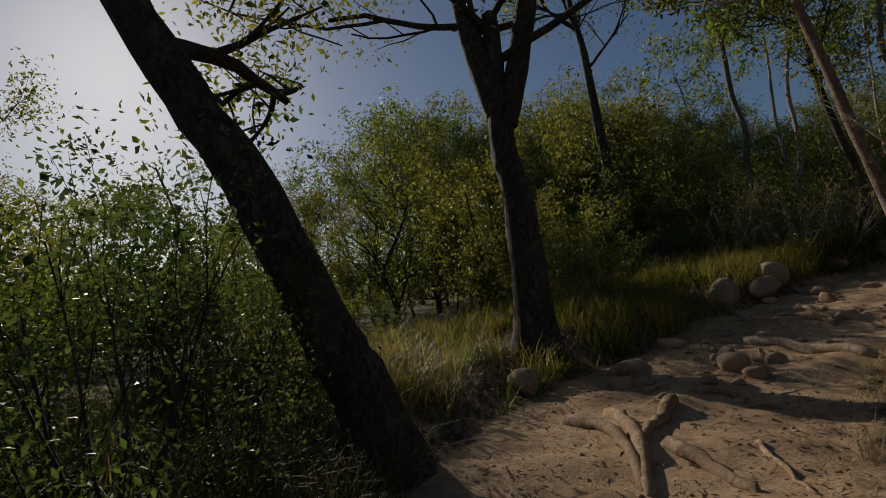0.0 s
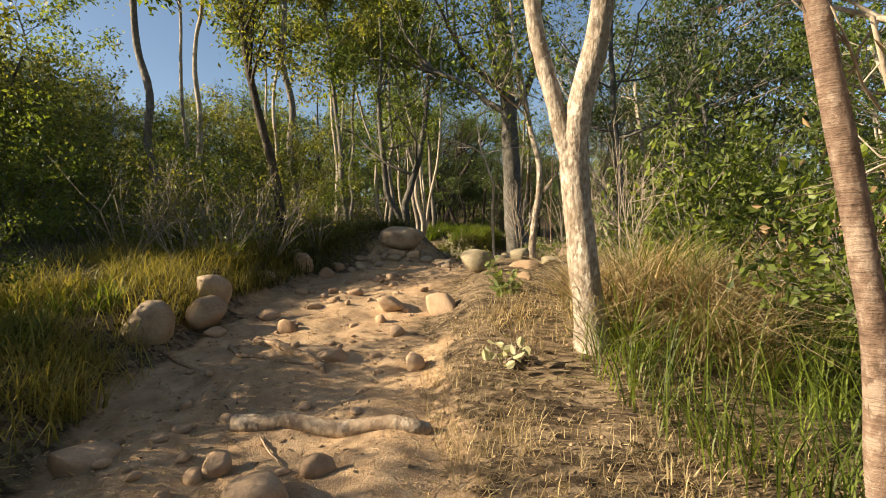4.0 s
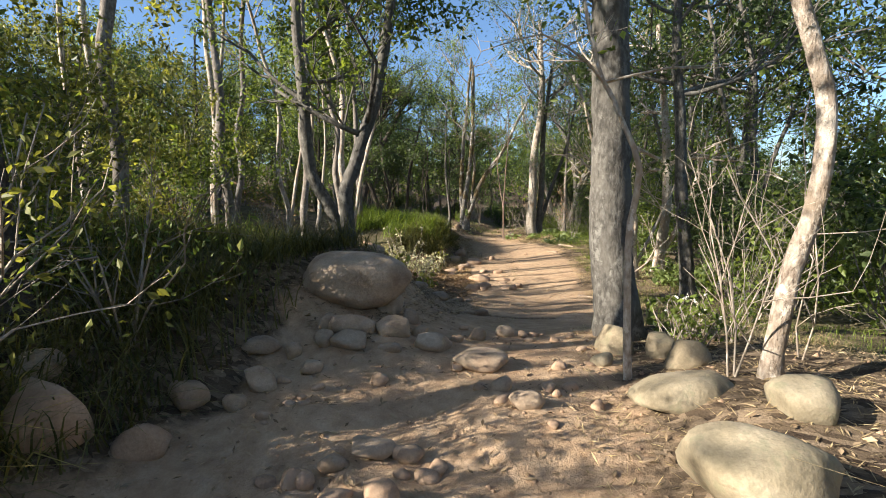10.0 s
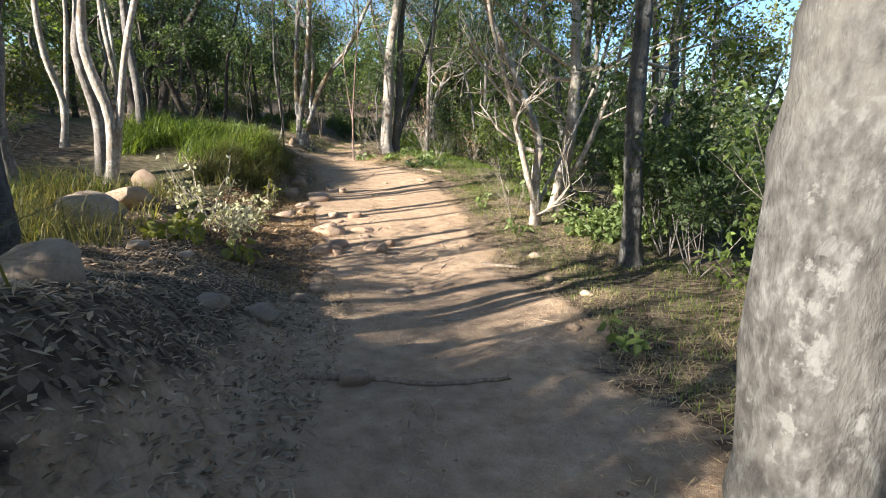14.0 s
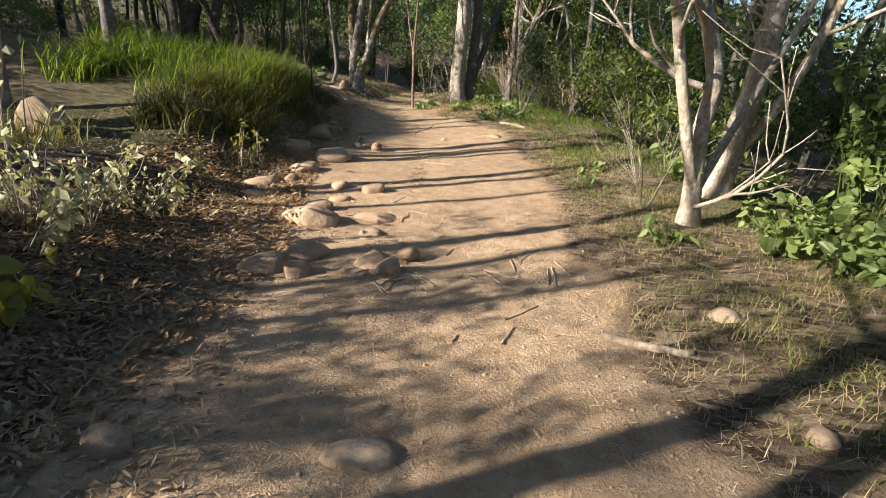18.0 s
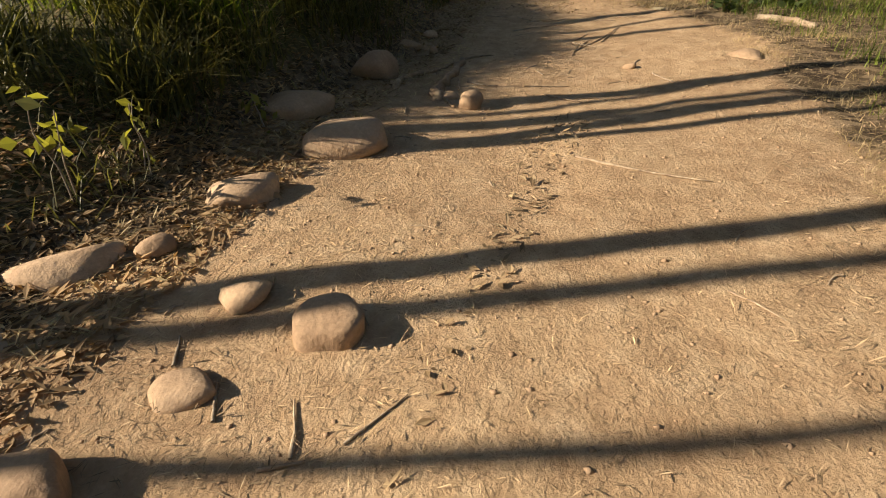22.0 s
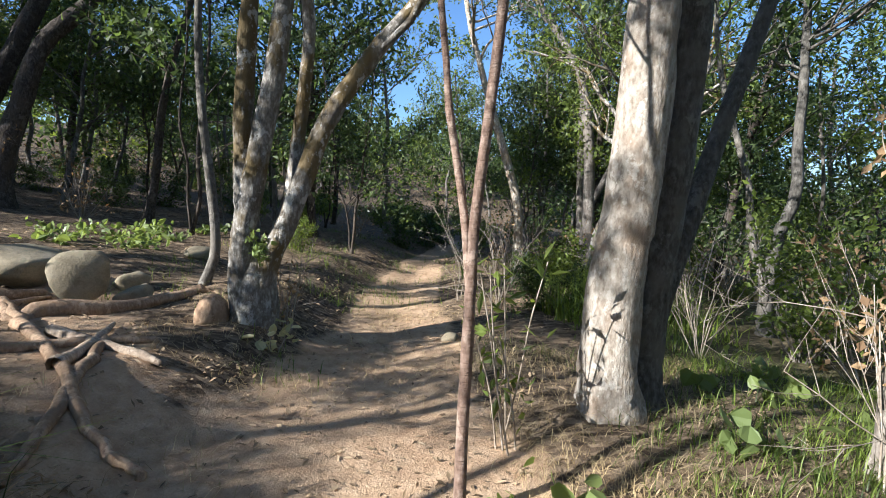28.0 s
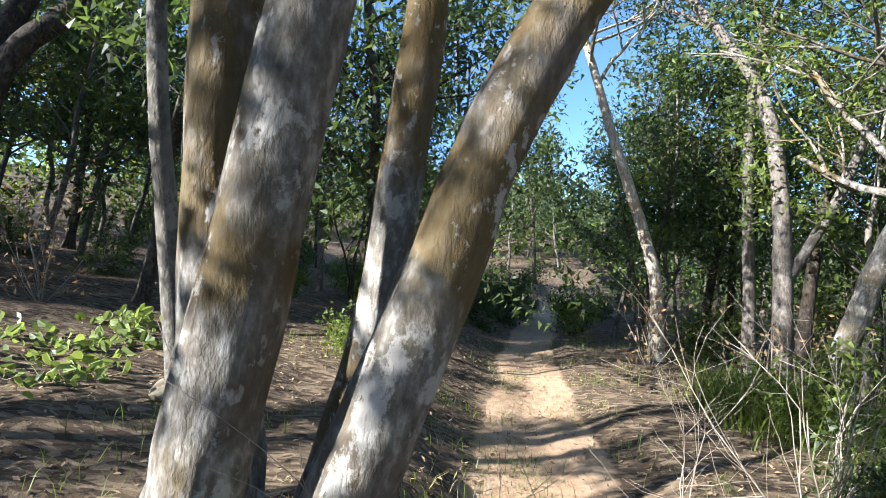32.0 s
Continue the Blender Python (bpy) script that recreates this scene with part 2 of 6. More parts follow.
def ground_material():
    m, n, l, p = graph("earth")
    v = rescaled(n, l, (1, 1, 1))
    bare = n.new("ShaderNodeAttribute")
    bare.attribute_name = "bare"
    green = n.new("ShaderNodeAttribute")
    green.attribute_name = "green"
    fine, mid, big = noisy(n, l, v, 60, 6, 0.7), noisy(n, l, v, 7, 5), noisy(n, l, v, 0.9, 4)
    dirt = ramp(n, l, mid, [(0.25, (0.33, 0.22, 0.135)), (0.5, (0.46, 0.328, 0.208)), (0.75, (0.57, 0.43, 0.29))])
    dirt = mix(n, l, "MULTIPLY", 0.7, dirt, ramp(n, l, fine, [(0.25, (0.75, 0.73, 0.7)), (0.7, (1.15, 1.15, 1.15))]))
    dirt = mix(n, l, "MULTIPLY", 0.8, dirt, ramp(n, l, big, [(0.3, (0.82, 0.76, 0.72)), (0.7, (1.1, 1.08, 1.05))]))
    straws = add(n, "TexVoronoi", Scale=26.0)
    warp = n.new("ShaderNodeMapping")
    warp.inputs["Scale"].default_value = (1, 0.3, 1)
    warp.inputs["Rotation"].default_value = (0, 0, 0.6)
    l.new(v, warp.inputs["Vector"])
    l.new(warp.outputs["Vector"], straws.inputs["Vector"])
    litter = ramp(n, l, straws.outputs["Color"], [(0.15, (0.06, 0.042, 0.028)), (0.5, (0.14, 0.1, 0.062)), (0.85, (0.27, 0.2, 0.13))])
    litter = mix(n, l, "MULTIPLY", 0.8, litter, ramp(n, l, fine, [(0.25, (0.6, 0.6, 0.6)), (0.7, (1.2, 1.2, 1.2))]))
    turf = ramp(n, l, fine, [(0.3, (0.045, 0.05, 0.02)), (0.7, (0.13, 0.13, 0.05))])
    edge = n.new("ShaderNodeMath")
    edge.operation = "ADD"
    l.new(bare.outputs["Fac"], edge.inputs[0])
    jag = n.new("ShaderNodeMath")
    jag.operation = "MULTIPLY_ADD"
    l.new(noisy(n, l, v, 5, 6), jag.inputs[0])
    jag.inputs[1].default_value, jag.inputs[2].default_value = 0.9, -0.45
    l.new(jag.outputs[0], edge.inputs[1])
    col = mix(n, l, "MIX", ramp(n, l, green.outputs["Fac"], [(0.2, (0, 0, 0)), (0.8, (0.8, 0.8, 0.8))]), litter, turf)
    col = mix(n, l, "MIX", ramp(n, l, edge.outputs[0], [(0.35, (0, 0, 0)), (0.65, (1, 1, 1))]), col, dirt)
    l.new(col, p.inputs["Base Color"])
    p.inputs["Roughness"].default_value = 0.95
    p.inputs["Specular IOR Level"].default_value = 0.15
    prints = add(n, "TexVoronoi", Scale=9.0)
    swirl = n.new("ShaderNodeVectorMath")
    swirl.operation = "ADD"
    wob = add(n, "TexNoise", Scale=4.0, Detail=3.0)
    l.new(v, wob.inputs["Vector"])
    l.new(v, swirl.inputs[0])
    l.new(wob.outputs["Color"], swirl.inputs[1])
    l.new(swirl.outputs[0], prints.inputs["Vector"])
    b = bumped(n, l, prints.outputs["Distance"], 0.25, 0.02, bumped(n, l, mid, 0.35, 0.04))
    l.new(bumped(n, l, fine, 1.0, 0.013, b), p.inputs["Normal"])
    return m


EARTH = ground_material()


# ---------------- the lie of the land ----------------
# the trail's middle line: x, y, height, half width
TRAIL = [(0.26, -12.32, -0.26, 1.06), (0.26, -5.28, -0.22, 1.06), (0.35, -1.76, -0.18, 1.1), (0.7, 1.32, -0.16, 1.19), (1.5, 4.05, -0.18, 1.32), (2.99, 5.81, -0.14, 1.3),
         (4.93, 7.04, 0.07, 1.2), (7.57, 8.01, 0.44, 1.2), (9.59, 8.18, 0.66, 1.2), (11.09, 8.05, 0.75, 1.1), (12.5, 7.85, 0.7, 0.95), (14.17, 7.68, 0.48, 1.05),
         (16.1, 7.57, 0.22, 1.14), (17.69, 7.83, 0.07, 1.23)]
TRAIL += [(19.71, 8.1, 0.05, 1.54), (22.7, 8.45, 0.11, 1.72), (24.9, 8.54, 0.16, 1.67), (26.93, 9.06, 0.24, 1.5), (28.69, 9.75, 0.31, 1.2), (30.62, 9.95, 0.34, 0.9),
         (32.5, 9.98, 0.3, 0.7), (34.5, 10.06, 0.24, 0.6), (36.5, 10.12, 0.2, 0.55), (39.5, 10.03, 0.17, 0.46), (43.12, 9.8, 0.08, 0.45), (47, 9.3, -0.1, 0.5), (52, 8.2, -0.2, 0.6), (61.6, 5.5, 0.1, 0.8)]
# along x: rise of the left bank, width of that rise, rise of the right shoulder
SIDES = [(-12.32, 0.22, 2.2, 0.09), (0, 0.4, 1.6, 0.09), (4.4, 0.5, 1.1, 0.11), (7.04, 0.55, 1.1, 0.31), (9.68, 0.57, 1.32, 0.26), (12.32, 0.66, 0.79, 0.04),
         (14.96, 0.57, 1.14, 0), (17.6, 0.66, 2.29, 0.02), (21.12, 0.45, 1.8, 0), (22.88, 0.66, 1.25, 0), (24.8, 0.9, 1.2, 0), (26.4, 0.85, 1.25, 0), (28.6, 0.5, 1.4, 0.08),
         (31.68, 0.38, 1.2, 0.16), (35, 0.42, 1.1, 0.12), (38.72, 0.42, 1.5, 0.12), (61.6, 0.53, 2.64, 0.09)]


def spline(knots, steps):
    k = np.array(knots, float)
    out = []
    for i in range(len(k) - 1):
        a, b, c, d = k[max(i - 1, 0)], k[i], k[i + 1], k[min(i + 2, len(k) - 1)]
        for s in np.linspace(0, 1, steps, endpoint=False):
            out.append(0.5 * (2 * b + (c - a) * s + (2 * a - 5 * b + 4 * c - d) * s * s + (3 * b - a - 3 * c + d) * s ** 3))
    out.append(k[-1])
    return np.array(out)


LINE = spline(TRAIL, 12)
SIDE = np.array(SIDES)


def hashed(i, j, seed):
    v = np.sin(i * 127.1 + j * 311.7 + seed * 74.7) * 43758.5453
    return v - np.floor(v)


def wavy(x, y, size, seed):
    """Smooth noise between -1 and 1, with lumps of about that size."""
    x, y = np.asarray(x, float) / size, np.asarray(y, float) / size
    i, j = np.floor(x), np.floor(y)
    u, v = x - i, y - j
    u, v = u * u * (3 - 2 * u), v * v * (3 - 2 * v)
    a, b = hashed(i, j, seed), hashed(i + 1, j, seed)
    c, d = hashed(i, j + 1, seed), hashed(i + 1, j + 1, seed)
    return 2 * ((a + (b - a) * u) * (1 - v) + (c + (d - c) * u) * v) - 1


def smooth(v):
    v = np.clip(v, 0, 1)
    return v * v * (3 - 2 * v)


def lie(x, y):
    """Offset from the trail (left is positive), its height, half width and rough share there."""
    x, y = np.atleast_1d(np.asarray(x, float)), np.atleast_1d(np.asarray(y, float))
    off, height, half = np.zeros_like(x), np.zeros_like(x), np.zeros_like(x)
    seg = LINE[1:, :2] - LINE[:-1, :2]
    length = (seg ** 2).sum(1)
    for s in range(0, len(x), 4000):
        px, py = x[s:s + 4000, None], y[s:s + 4000, None]
        rx, ry = px - LINE[:-1, 0], py - LINE[:-1, 1]
        k = np.clip((rx * seg[:, 0] + ry * seg[:, 1]) / length, 0, 1)
        dx, dy = rx - k * seg[:, 0], ry - k * seg[:, 1]
        best = (dx ** 2 + dy ** 2).argmin(1)
        n = np.arange(len(best))
        side = np.sign(seg[best, 0] * ry[n, best] - seg[best, 1] * rx[n, best])
        off[s:s + 4000] = side * np.sqrt(dx[n, best] ** 2 + dy[n, best] ** 2)
        kb = k[n, best]
        height[s:s + 4000] = LINE[best, 2] * (1 - kb) + LINE[best + 1, 2] * kb
        half[s:s + 4000] = LINE[best, 3] * (1 - kb) + LINE[best + 1, 3] * kb
    return off, height, half


def ground(x, y, detail=True):
    """Height of the ground, and how bare it is trodden (1 on the trail)."""
    x, y = np.atleast_1d(np.asarray(x, float)), np.atleast_1d(np.asarray(y, float))
    off, z, half = lie(x, y)
    rise, width, right = (np.interp(x, SIDE[:, 0], SIDE[:, k]) for k in (1, 2, 3))
    ragged = 0.25 * wavy(x, y, 1.1, 3) + 0.12 * wavy(x, y, 0.4, 4)
    left = off - half
    z = z + rise * smooth(left / width) + (0.1 * np.clip(left - width, 0, 25) + 0.03 * np.clip(left - 25, 0, 300)) * smooth((x - 1) / 6)
    out = -off - half
    z = z + right * smooth(out / 0.9) - (right + 0.15) * smooth((out - 2.2) / 3.0) - 0.09 * np.clip(out - 4, 0, 30)
    far = np.hypot(x - 25, y - 9)
    z = z + 0.1 * np.clip(far - 52, 0, 60) + 0.03 * np.clip(far - 112, 0, 400)
    bare = 1 - smooth((np.abs(off) - half * 0.85 + ragged * np.minimum(1, half)) / np.minimum(0.8, half * 0.8))
    # the mound below the great boulder
    z = z + 0.3 * np.exp(-((x - 11.5) ** 2 + (y - 9.35) ** 2) / 0.55)
    z = z + 0.13 * np.exp(-((x - 5.8) ** 2 + (y - 9.1) ** 2) / 0.9)
    # the root-bound hump beside it
    z = z + 0.36 * np.exp(-((x - 12.75) ** 2 / 0.8 + (y - 9.2) ** 2 / 0.3))
    # the hollow in which the smooth boulders lie
    z = z - 0.17 * np.exp(-((x - 33) ** 2 / 5 + (y - 13.5) ** 2 / 1.6))
    # the side path up to the boulders
    side_path = np.exp(-((y - 11.1 - 0.75 * (x - 29.9)) / 0.8) ** 2) * smooth((x - 28.6) / 1.5) * smooth((37 - x) / 3)
    bare = np.maximum(bare, 0.85 * side_path)
    if detail:
        near = smooth((14 - np.abs(off)) / 6)
        rough = smooth((x + 2) / 4) * smooth((11.9 - x) / 2.2) * smooth((half + 0.4 - np.abs(off)) / 0.7)
        lumps = np.maximum(wavy(x, y, 0.55, 11), -0.2) * 0.075 + np.abs(wavy(x + 0.3 * y, y, 0.3, 12)) * 0.055
        z = z + rough * lumps
        z = z + near * (0.02 * wavy(x, y, 0.9, 5) + 0.012 * wavy(x, y, 0.33, 6))
        z = z + (1 - bare) * near * (0.05 * wavy(x, y, 0.8, 7) + 0.03 * wavy(x, y, 0.27, 8))
        z = z + (1 - near) * (0.35 * wavy(x, y, 7, 9))
        z = z - 0.05 * smooth((half - np.abs(off)) / half) * (x > 12.3)
    return z, bare


def level(x, y):
    return float(ground(x, y)[0][0])


# ---------------- building helpers ----------------
rng = np.random.default_rng(7)


def mesh_of(name, verts, faces, material, smooth_faces=True):
    """A mesh from an array of points and an array (or list) of faces with equal corner counts."""
    verts, faces = np.asarray(verts, np.float32), np.asarray(faces, np.int32)
    me = bpy.data.meshes.new(name)
    k = faces.shape[1]
    me.vertices.add(len(verts))
    me.vertices.foreach_set("co", verts.ravel())
    me.loops.add(faces.size)
    me.loops.foreach_set("vertex_index", faces.ravel())
    me.polygons.add(len(faces))
    me.polygons.foreach_set("loop_start", np.arange(0, faces.size, k, dtype=np.int32))
    me.polygons.foreach_set("use_smooth", np.full(len(faces), smooth_faces))
    me.materials.append(material)
    me.update(calc_edges=True)
    return me


def part(name, me, parent, label=""):
    ob = new(name, me)
    ob.parent = parent
    return tagged(ob, label) if label else ob


def empty(name, x, y, z=None):
    ob = new(name)
    ob.empty_display_size = 0.2
    ob.location = (x, y, level(x, y) if z is None else z)
    return ob


class Soup:
    """Tubes gathered into one mesh of quads."""

    def __init__(self):
        self.v, self.f, self.n = [], [], 0

    def tube(self, pts, radii, sides=7, knots=0.0):
        pts, radii = np.asarray(pts, float), np.asarray(radii, float)
        t = np.gradient(pts, axis=0)
        t /= np.linalg.norm(t, axis=1)[:, None] + 1e-9
        ref = np.array([1.0, 0, 0]) if abs(t[0, 0]) < 0.8 else np.array([0, 1.0, 0])
        u = np.cross(t, ref)
        u /= np.linalg.norm(u, axis=1)[:, None] + 1e-9
        w = np.cross(t, u)
        a = np.linspace(0, 2 * np.pi, sides, endpoint=False)
        r = radii[:, None] * (1 + knots * rng.normal(0, 1, (len(pts), sides)))
        ring = pts[:, None] + r[..., None] * (np.cos(a)[None, :, None] * u[:, None] + np.sin(a)[None, :, None] * w[:, None])
        k = np.arange(len(pts) - 1)[:, None] * sides
        i = np.arange(sides)[None]
        j = (i + 1) % sides
        f = np.stack([k + i, k + j, k + sides + j, k + sides + i], -1).reshape(-1, 4)
        self.v.append(ring.reshape(-1, 3))
        self.f.append(f + self.n)
        self.n += len(pts) * sides
        # end cap as a short cone of quads
        tip = pts[-1] + t[-1] * radii[-1] * 0.6
        last = self.n - sides
        self.v.append(np.repeat(tip[None], sides, 0) + (ring[-1] - pts[-1]) * 0.2)
        self.f.append(np.stack([last + i[0], last + j[0], self.n + j[0], self.n + i[0]], -1))
        self.n += sides

    def mesh(self, name, material):
        return mesh_of(name, np.concatenate(self.v), np.concatenate(self.f), material)


def curve(pts, step):
    """A smooth line through points, sampled about every step metres."""
    k = np.array(pts, float)
    n = max(2, int(np.ceil(np.linalg.norm(np.diff(k, axis=0), axis=1).mean() / step)))
    return spline(k, n)


def turned(d, amount):
    d = d + rng.normal(0, amount, 3)
    return d / np.linalg.norm(d)


def twigs(soup, start, way, length, radius, depth, tips, spread=0.55, rise=0.12, sides=5, kids=(2, 4), step=0.28, fine=None):
    """A limb that forks; the ends of its last twigs are gathered in tips, its side shoots in fine if given."""
    n = max(2 if step > 0.3 else 3, int(length / step))
    pts, d = [np.array(start, float)], np.array(way, float)
    for _ in range(n):
        d = turned(d + (0, 0, rise * 0.3), 0.13)
        pts.append(pts[-1] + d * length / n)
    soup.tube(pts, np.linspace(radius, radius * 0.55, n + 1), max(3, sides))
    if depth == 0:
        tips.extend(pts[len(pts) // 2:])
        return
    for k in range(rng.integers(*kids) + 1):
        i = rng.integers(n // 3, n + 1)
        side = turned(d, spread) + np.array((0, 0, rise))
        twigs(fine or soup, pts[i], side / np.linalg.norm(side), length * rng.uniform(0.5, 0.8), radius * rng.uniform(0.4, 0.62), depth - 1, tips, spread, rise, sides - 1, kids, step)


def leaf_mesh(name, centres, count, cluster, size, material, droop=0.2, wide=0.42, plain=False, broad=False):
    """Many small folded leaves round the given centres."""
    c = np.asarray(centres, float)
    p = c[rng.integers(0, len(c), count)] + rng.normal(0, cluster, (count, 3)) * (1, 1, 0.75)
    d = rng.normal(0, 1, (count, 3)) - (0, 0, droop)
    d /= np.linalg.norm(d, axis=1)[:, None]
    s = np.cross(d, rng.normal(0, 1, (count, 3)))
    s /= np.linalg.norm(s, axis=1)[:, None]
    u = np.cross(d, s)
    L = size * rng.uniform(0.6, 1.35, count)[:, None]
    w = L * wide * rng.uniform(0.7, 1.2, (count, 1))
    if plain:
        v = np.stack([p + s * w * 0.6, p - s * w * 0.6, p + d * L], 1)
        return mesh_of(name, v.reshape(-1, 3), np.arange(count * 3).reshape(-1, 3), material, False)
    if broad:
        cup = u * L * 0.14
        v = np.stack([p, p + d * L * 0.05 + s * w * 0.34 + cup, p + d * L * 0.38 + s * w * 0.52 + cup, p + d * L * 0.74 + s * w * 0.33 + cup * 0.6, p + d * L - cup,
                      p + d * L * 0.74 - s * w * 0.33 + cup * 0.6, p + d * L * 0.38 - s * w * 0.52 + cup, p + d * L * 0.05 - s * w * 0.34 + cup], 1)
        halves = np.array([(0, 1, 2, 3, 4), (0, 4, 5, 6, 7)])
        return mesh_of(name, v.reshape(-1, 3), (np.arange(count)[:, None, None] * 8 + halves[None]).reshape(-1, 5), material, False)
    v = np.stack([p, p + d * L * 0.45 + s * w * 0.5 + u * L * 0.08, p + d * L, p + d * L * 0.45 - s * w * 0.5 + u * L * 0.08], 1)
    return mesh_of(name, v.reshape(-1, 3), np.arange(count * 4).reshape(-1, 4), material, False)


def tree(label, base, stems, bark, leaves, top=7.0, limbs=7, reach=2.2, count=2500, size=0.075, cluster=0.28, depth=2, sides=10, group="", low=0.55, lift=0.35, name="tree", flare=1.5, z=None, twig_sides=5, plain=False, step=0.28, join=False):
    """A tree: one or more stems (radius, points above the base), limbs that fork and a crown of leaves.
    The first stem is the trunk; each further one is a limb of its own."""
    x, y = base
    root = tagged(empty(name, x, y, z), label, name.replace("_", " "), group)
    tips = []
    for k, (radius, given, own_top) in enumerate(stems):
        pts = [(0, 0, -0.25)] if k == 0 or given[0][2] < 0.5 else []
        if k == 0 or given[0][2] < 0.5:
            pts.append((0.0, 0.0, 0.02))
        pts += [tuple(p) for p in given]
        last, before = np.array(pts[-1]), np.array(pts[-2])
        d = (last - before) / np.linalg.norm(last - before)
        goal = own_top or top
        while pts[-1][2] < goal - 0.4:
            d = turned(d + (0, 0, 0.12), 0.07)
            pts.append(tuple(np.array(pts[-1]) + d * 0.75))
        line = curve(pts, 0.22)
        h = np.clip((line[:, 2] - line[0, 2]) / max(line[-1, 2] - line[0, 2], 0.1), 0, 1)
        r = radius * (1 - 0.62 * h ** 1.15)
        if k == 0 or given[0][2] < 0.5:
            r = r * (1 + (flare - 1) * np.exp(-np.clip(line[:, 2], 0, 9) / max(radius * 1.1, 0.08)))
        own, fine = Soup(), Soup()
        own.tube(line, r, sides, 0.05)
        part("trunk" if k == 0 else "limb", own.mesh("trunk", bark), root)
        n_limbs = limbs if k == 0 else max(2, limbs // 2)
        for _ in range(n_limbs):
            i = int(np.clip(rng.uniform(low, 1.0), 0, 1) * (len(line) - 1))
            a = rng.uniform(0, 2 * np.pi)
            way = np.array((math.cos(a), math.sin(a), lift + rng.uniform(-0.1, 0.5)))
            fine = fine if join else Soup()
            twigs(fine, line[i], way / np.linalg.norm(way), reach * rng.uniform(0.5, 1.0), max(r[i] * 0.5, 0.012), depth, tips, sides=twig_sides, step=step)
            if not join:
                part("branch", fine.mesh("branch", bark), root)
        if join:
            tagged(part("branchwork", fine.mesh("branchwork", bark), root), kind="stuff")
        tips.append(line[-1])
    if count and tips:
        part("crown", leaf_mesh("crown", tips, count, cluster, size, leaves, plain=plain), root)
    return root


def above(x, y, points):
    """World points as offsets from a foot on the ground."""
    z = level(x, y)
    return [(a - x, b - y, c - z) for a, b, c in points]


def straight(height, lean=0.0, turn=0.0, wiggle=0.12, n=5):
    """Points of an upright stem that leans and winds a little."""
    out = []
    for k in range(1, n + 1):
        h = height * k / n
        out.append((math.cos(turn) * lean * h + rng.normal(0, wiggle), math.sin(turn) * lean * h + rng.normal(0, wiggle), h))
    return out


BALLS = {}
for fineness in (2, 3, 4):
    bm = bmesh.new()
    bmesh.ops.create_icosphere(bm, subdivisions=fineness, radius=1)
    bm.verts.ensure_lookup_table()
    BALLS[fineness] = (np.array([v.co[:] for v in bm.verts]), np.array([[v.index for v in f.verts] for f in bm.faces]))
    bm.free()


def lumpy(p, seed, amount, freq):
    out = np.zeros(len(p))
    for k, (q, s) in enumerate(((1, 1.0), (2.1, 0.45), (4.3, 0.2))):
        a, b = p[:, 0] * freq * q + seed * 3.1, p[:, 1] * freq * q + p[:, 2] * freq * q * 0.7 + seed
        c = p[:, 2] * freq * q - p[:, 0] * 0.5 * freq * q + seed * 1.7
        out += s * (wavy(a, b, 1, seed % 17) + wavy(b, c, 1, seed % 13 + 1)) * 0.5
    return out * amount


def boulder(x, y, w, h, turn, material, label, name="boulder", depth=0.8, facets=0.0, group=""):
    """A rounded stone w metres wide whose top stands h metres over the ground."""
    seed = int(rng.integers(1, 900))
    h = h * (0.95 if name == "boulder" else 0.9)
    h = h if name == "boulder" else min(h, 0.6 * w)
    v, f = BALLS[4 if w > 0.75 else 3 if w > 0.26 else 2]
    v = np.sign(v) * np.abs(v) ** 0.8
    v = v * (1 + lumpy(v, seed, 0.26, 1.0))[:, None]
    if facets:
        for _ in range(12):
            d = turned(np.zeros(3), 1.0)
            cut = v @ d - rng.uniform(0.5, 0.85)
            v = v - np.clip(cut, 0, 1)[:, None] * d * facets
    v = v * (w / 2, w / 2 * depth * rng.uniform(0.85, 1.15), max(h * (0.6 if name == "boulder" else 0.8), w * 0.26))
    c = math.cos(radians(turn)), math.sin(radians(turn))
    v = np.stack([v[:, 0] * c[0] - v[:, 1] * c[1], v[:, 0] * c[1] + v[:, 1] * c[0], v[:, 2]], 1)
    z = level(x, y)
    top = v[:, 2].max()
    ob = new(name, mesh_of(name, v, f, material))
    ob.location = (x, y, z + h - top)
    return tagged(ob, label, "rock", group)


def lying(kind, radius, pts, material, label, lift=0.35):
    """A root, stick or log that follows the ground."""
    radius = min(radius, 0.008) if kind == "stick" and radius < 0.05 else radius * 1.1 if kind == "root" else radius
    flat = curve([(p[0], p[1], 0) for p in pts], max(0.07, radius * 2.5))
    flat[:, :2] += rng.normal(0, 0.0025 if kind == "stick" else radius * 0.25, (len(flat), 2))
    z = ground(flat[:, 0], flat[:, 1])[0]
    if kind == "stick":
        z = np.linspace(z[0], z[-1], len(z)) * 0.5 + z * 0.5
    mid = len(flat) // 2
    x, y = flat[mid, :2]
    s = Soup()
    line = np.stack([flat[:, 0] - x, flat[:, 1] - y, z - z[mid] + (radius * lift if kind != "stick" else radius * 0.8)], 1)
    taper = np.linspace(1.1, 0.45 if kind != "log" else 0.9, len(line))
    if kind == "root":
        line[0, 2] -= radius * 1.6
        line[-1, 2] -= radius * 1.6
    s.tube(line, radius * taper * (1 + rng.normal(0, 0.08, len(line))), 8 if radius > 0.02 else 5, 0.05)
    ob = new(kind, s.mesh(kind, material))
    ob.location = (x, y, z[mid])
    return tagged(ob, label, kind)


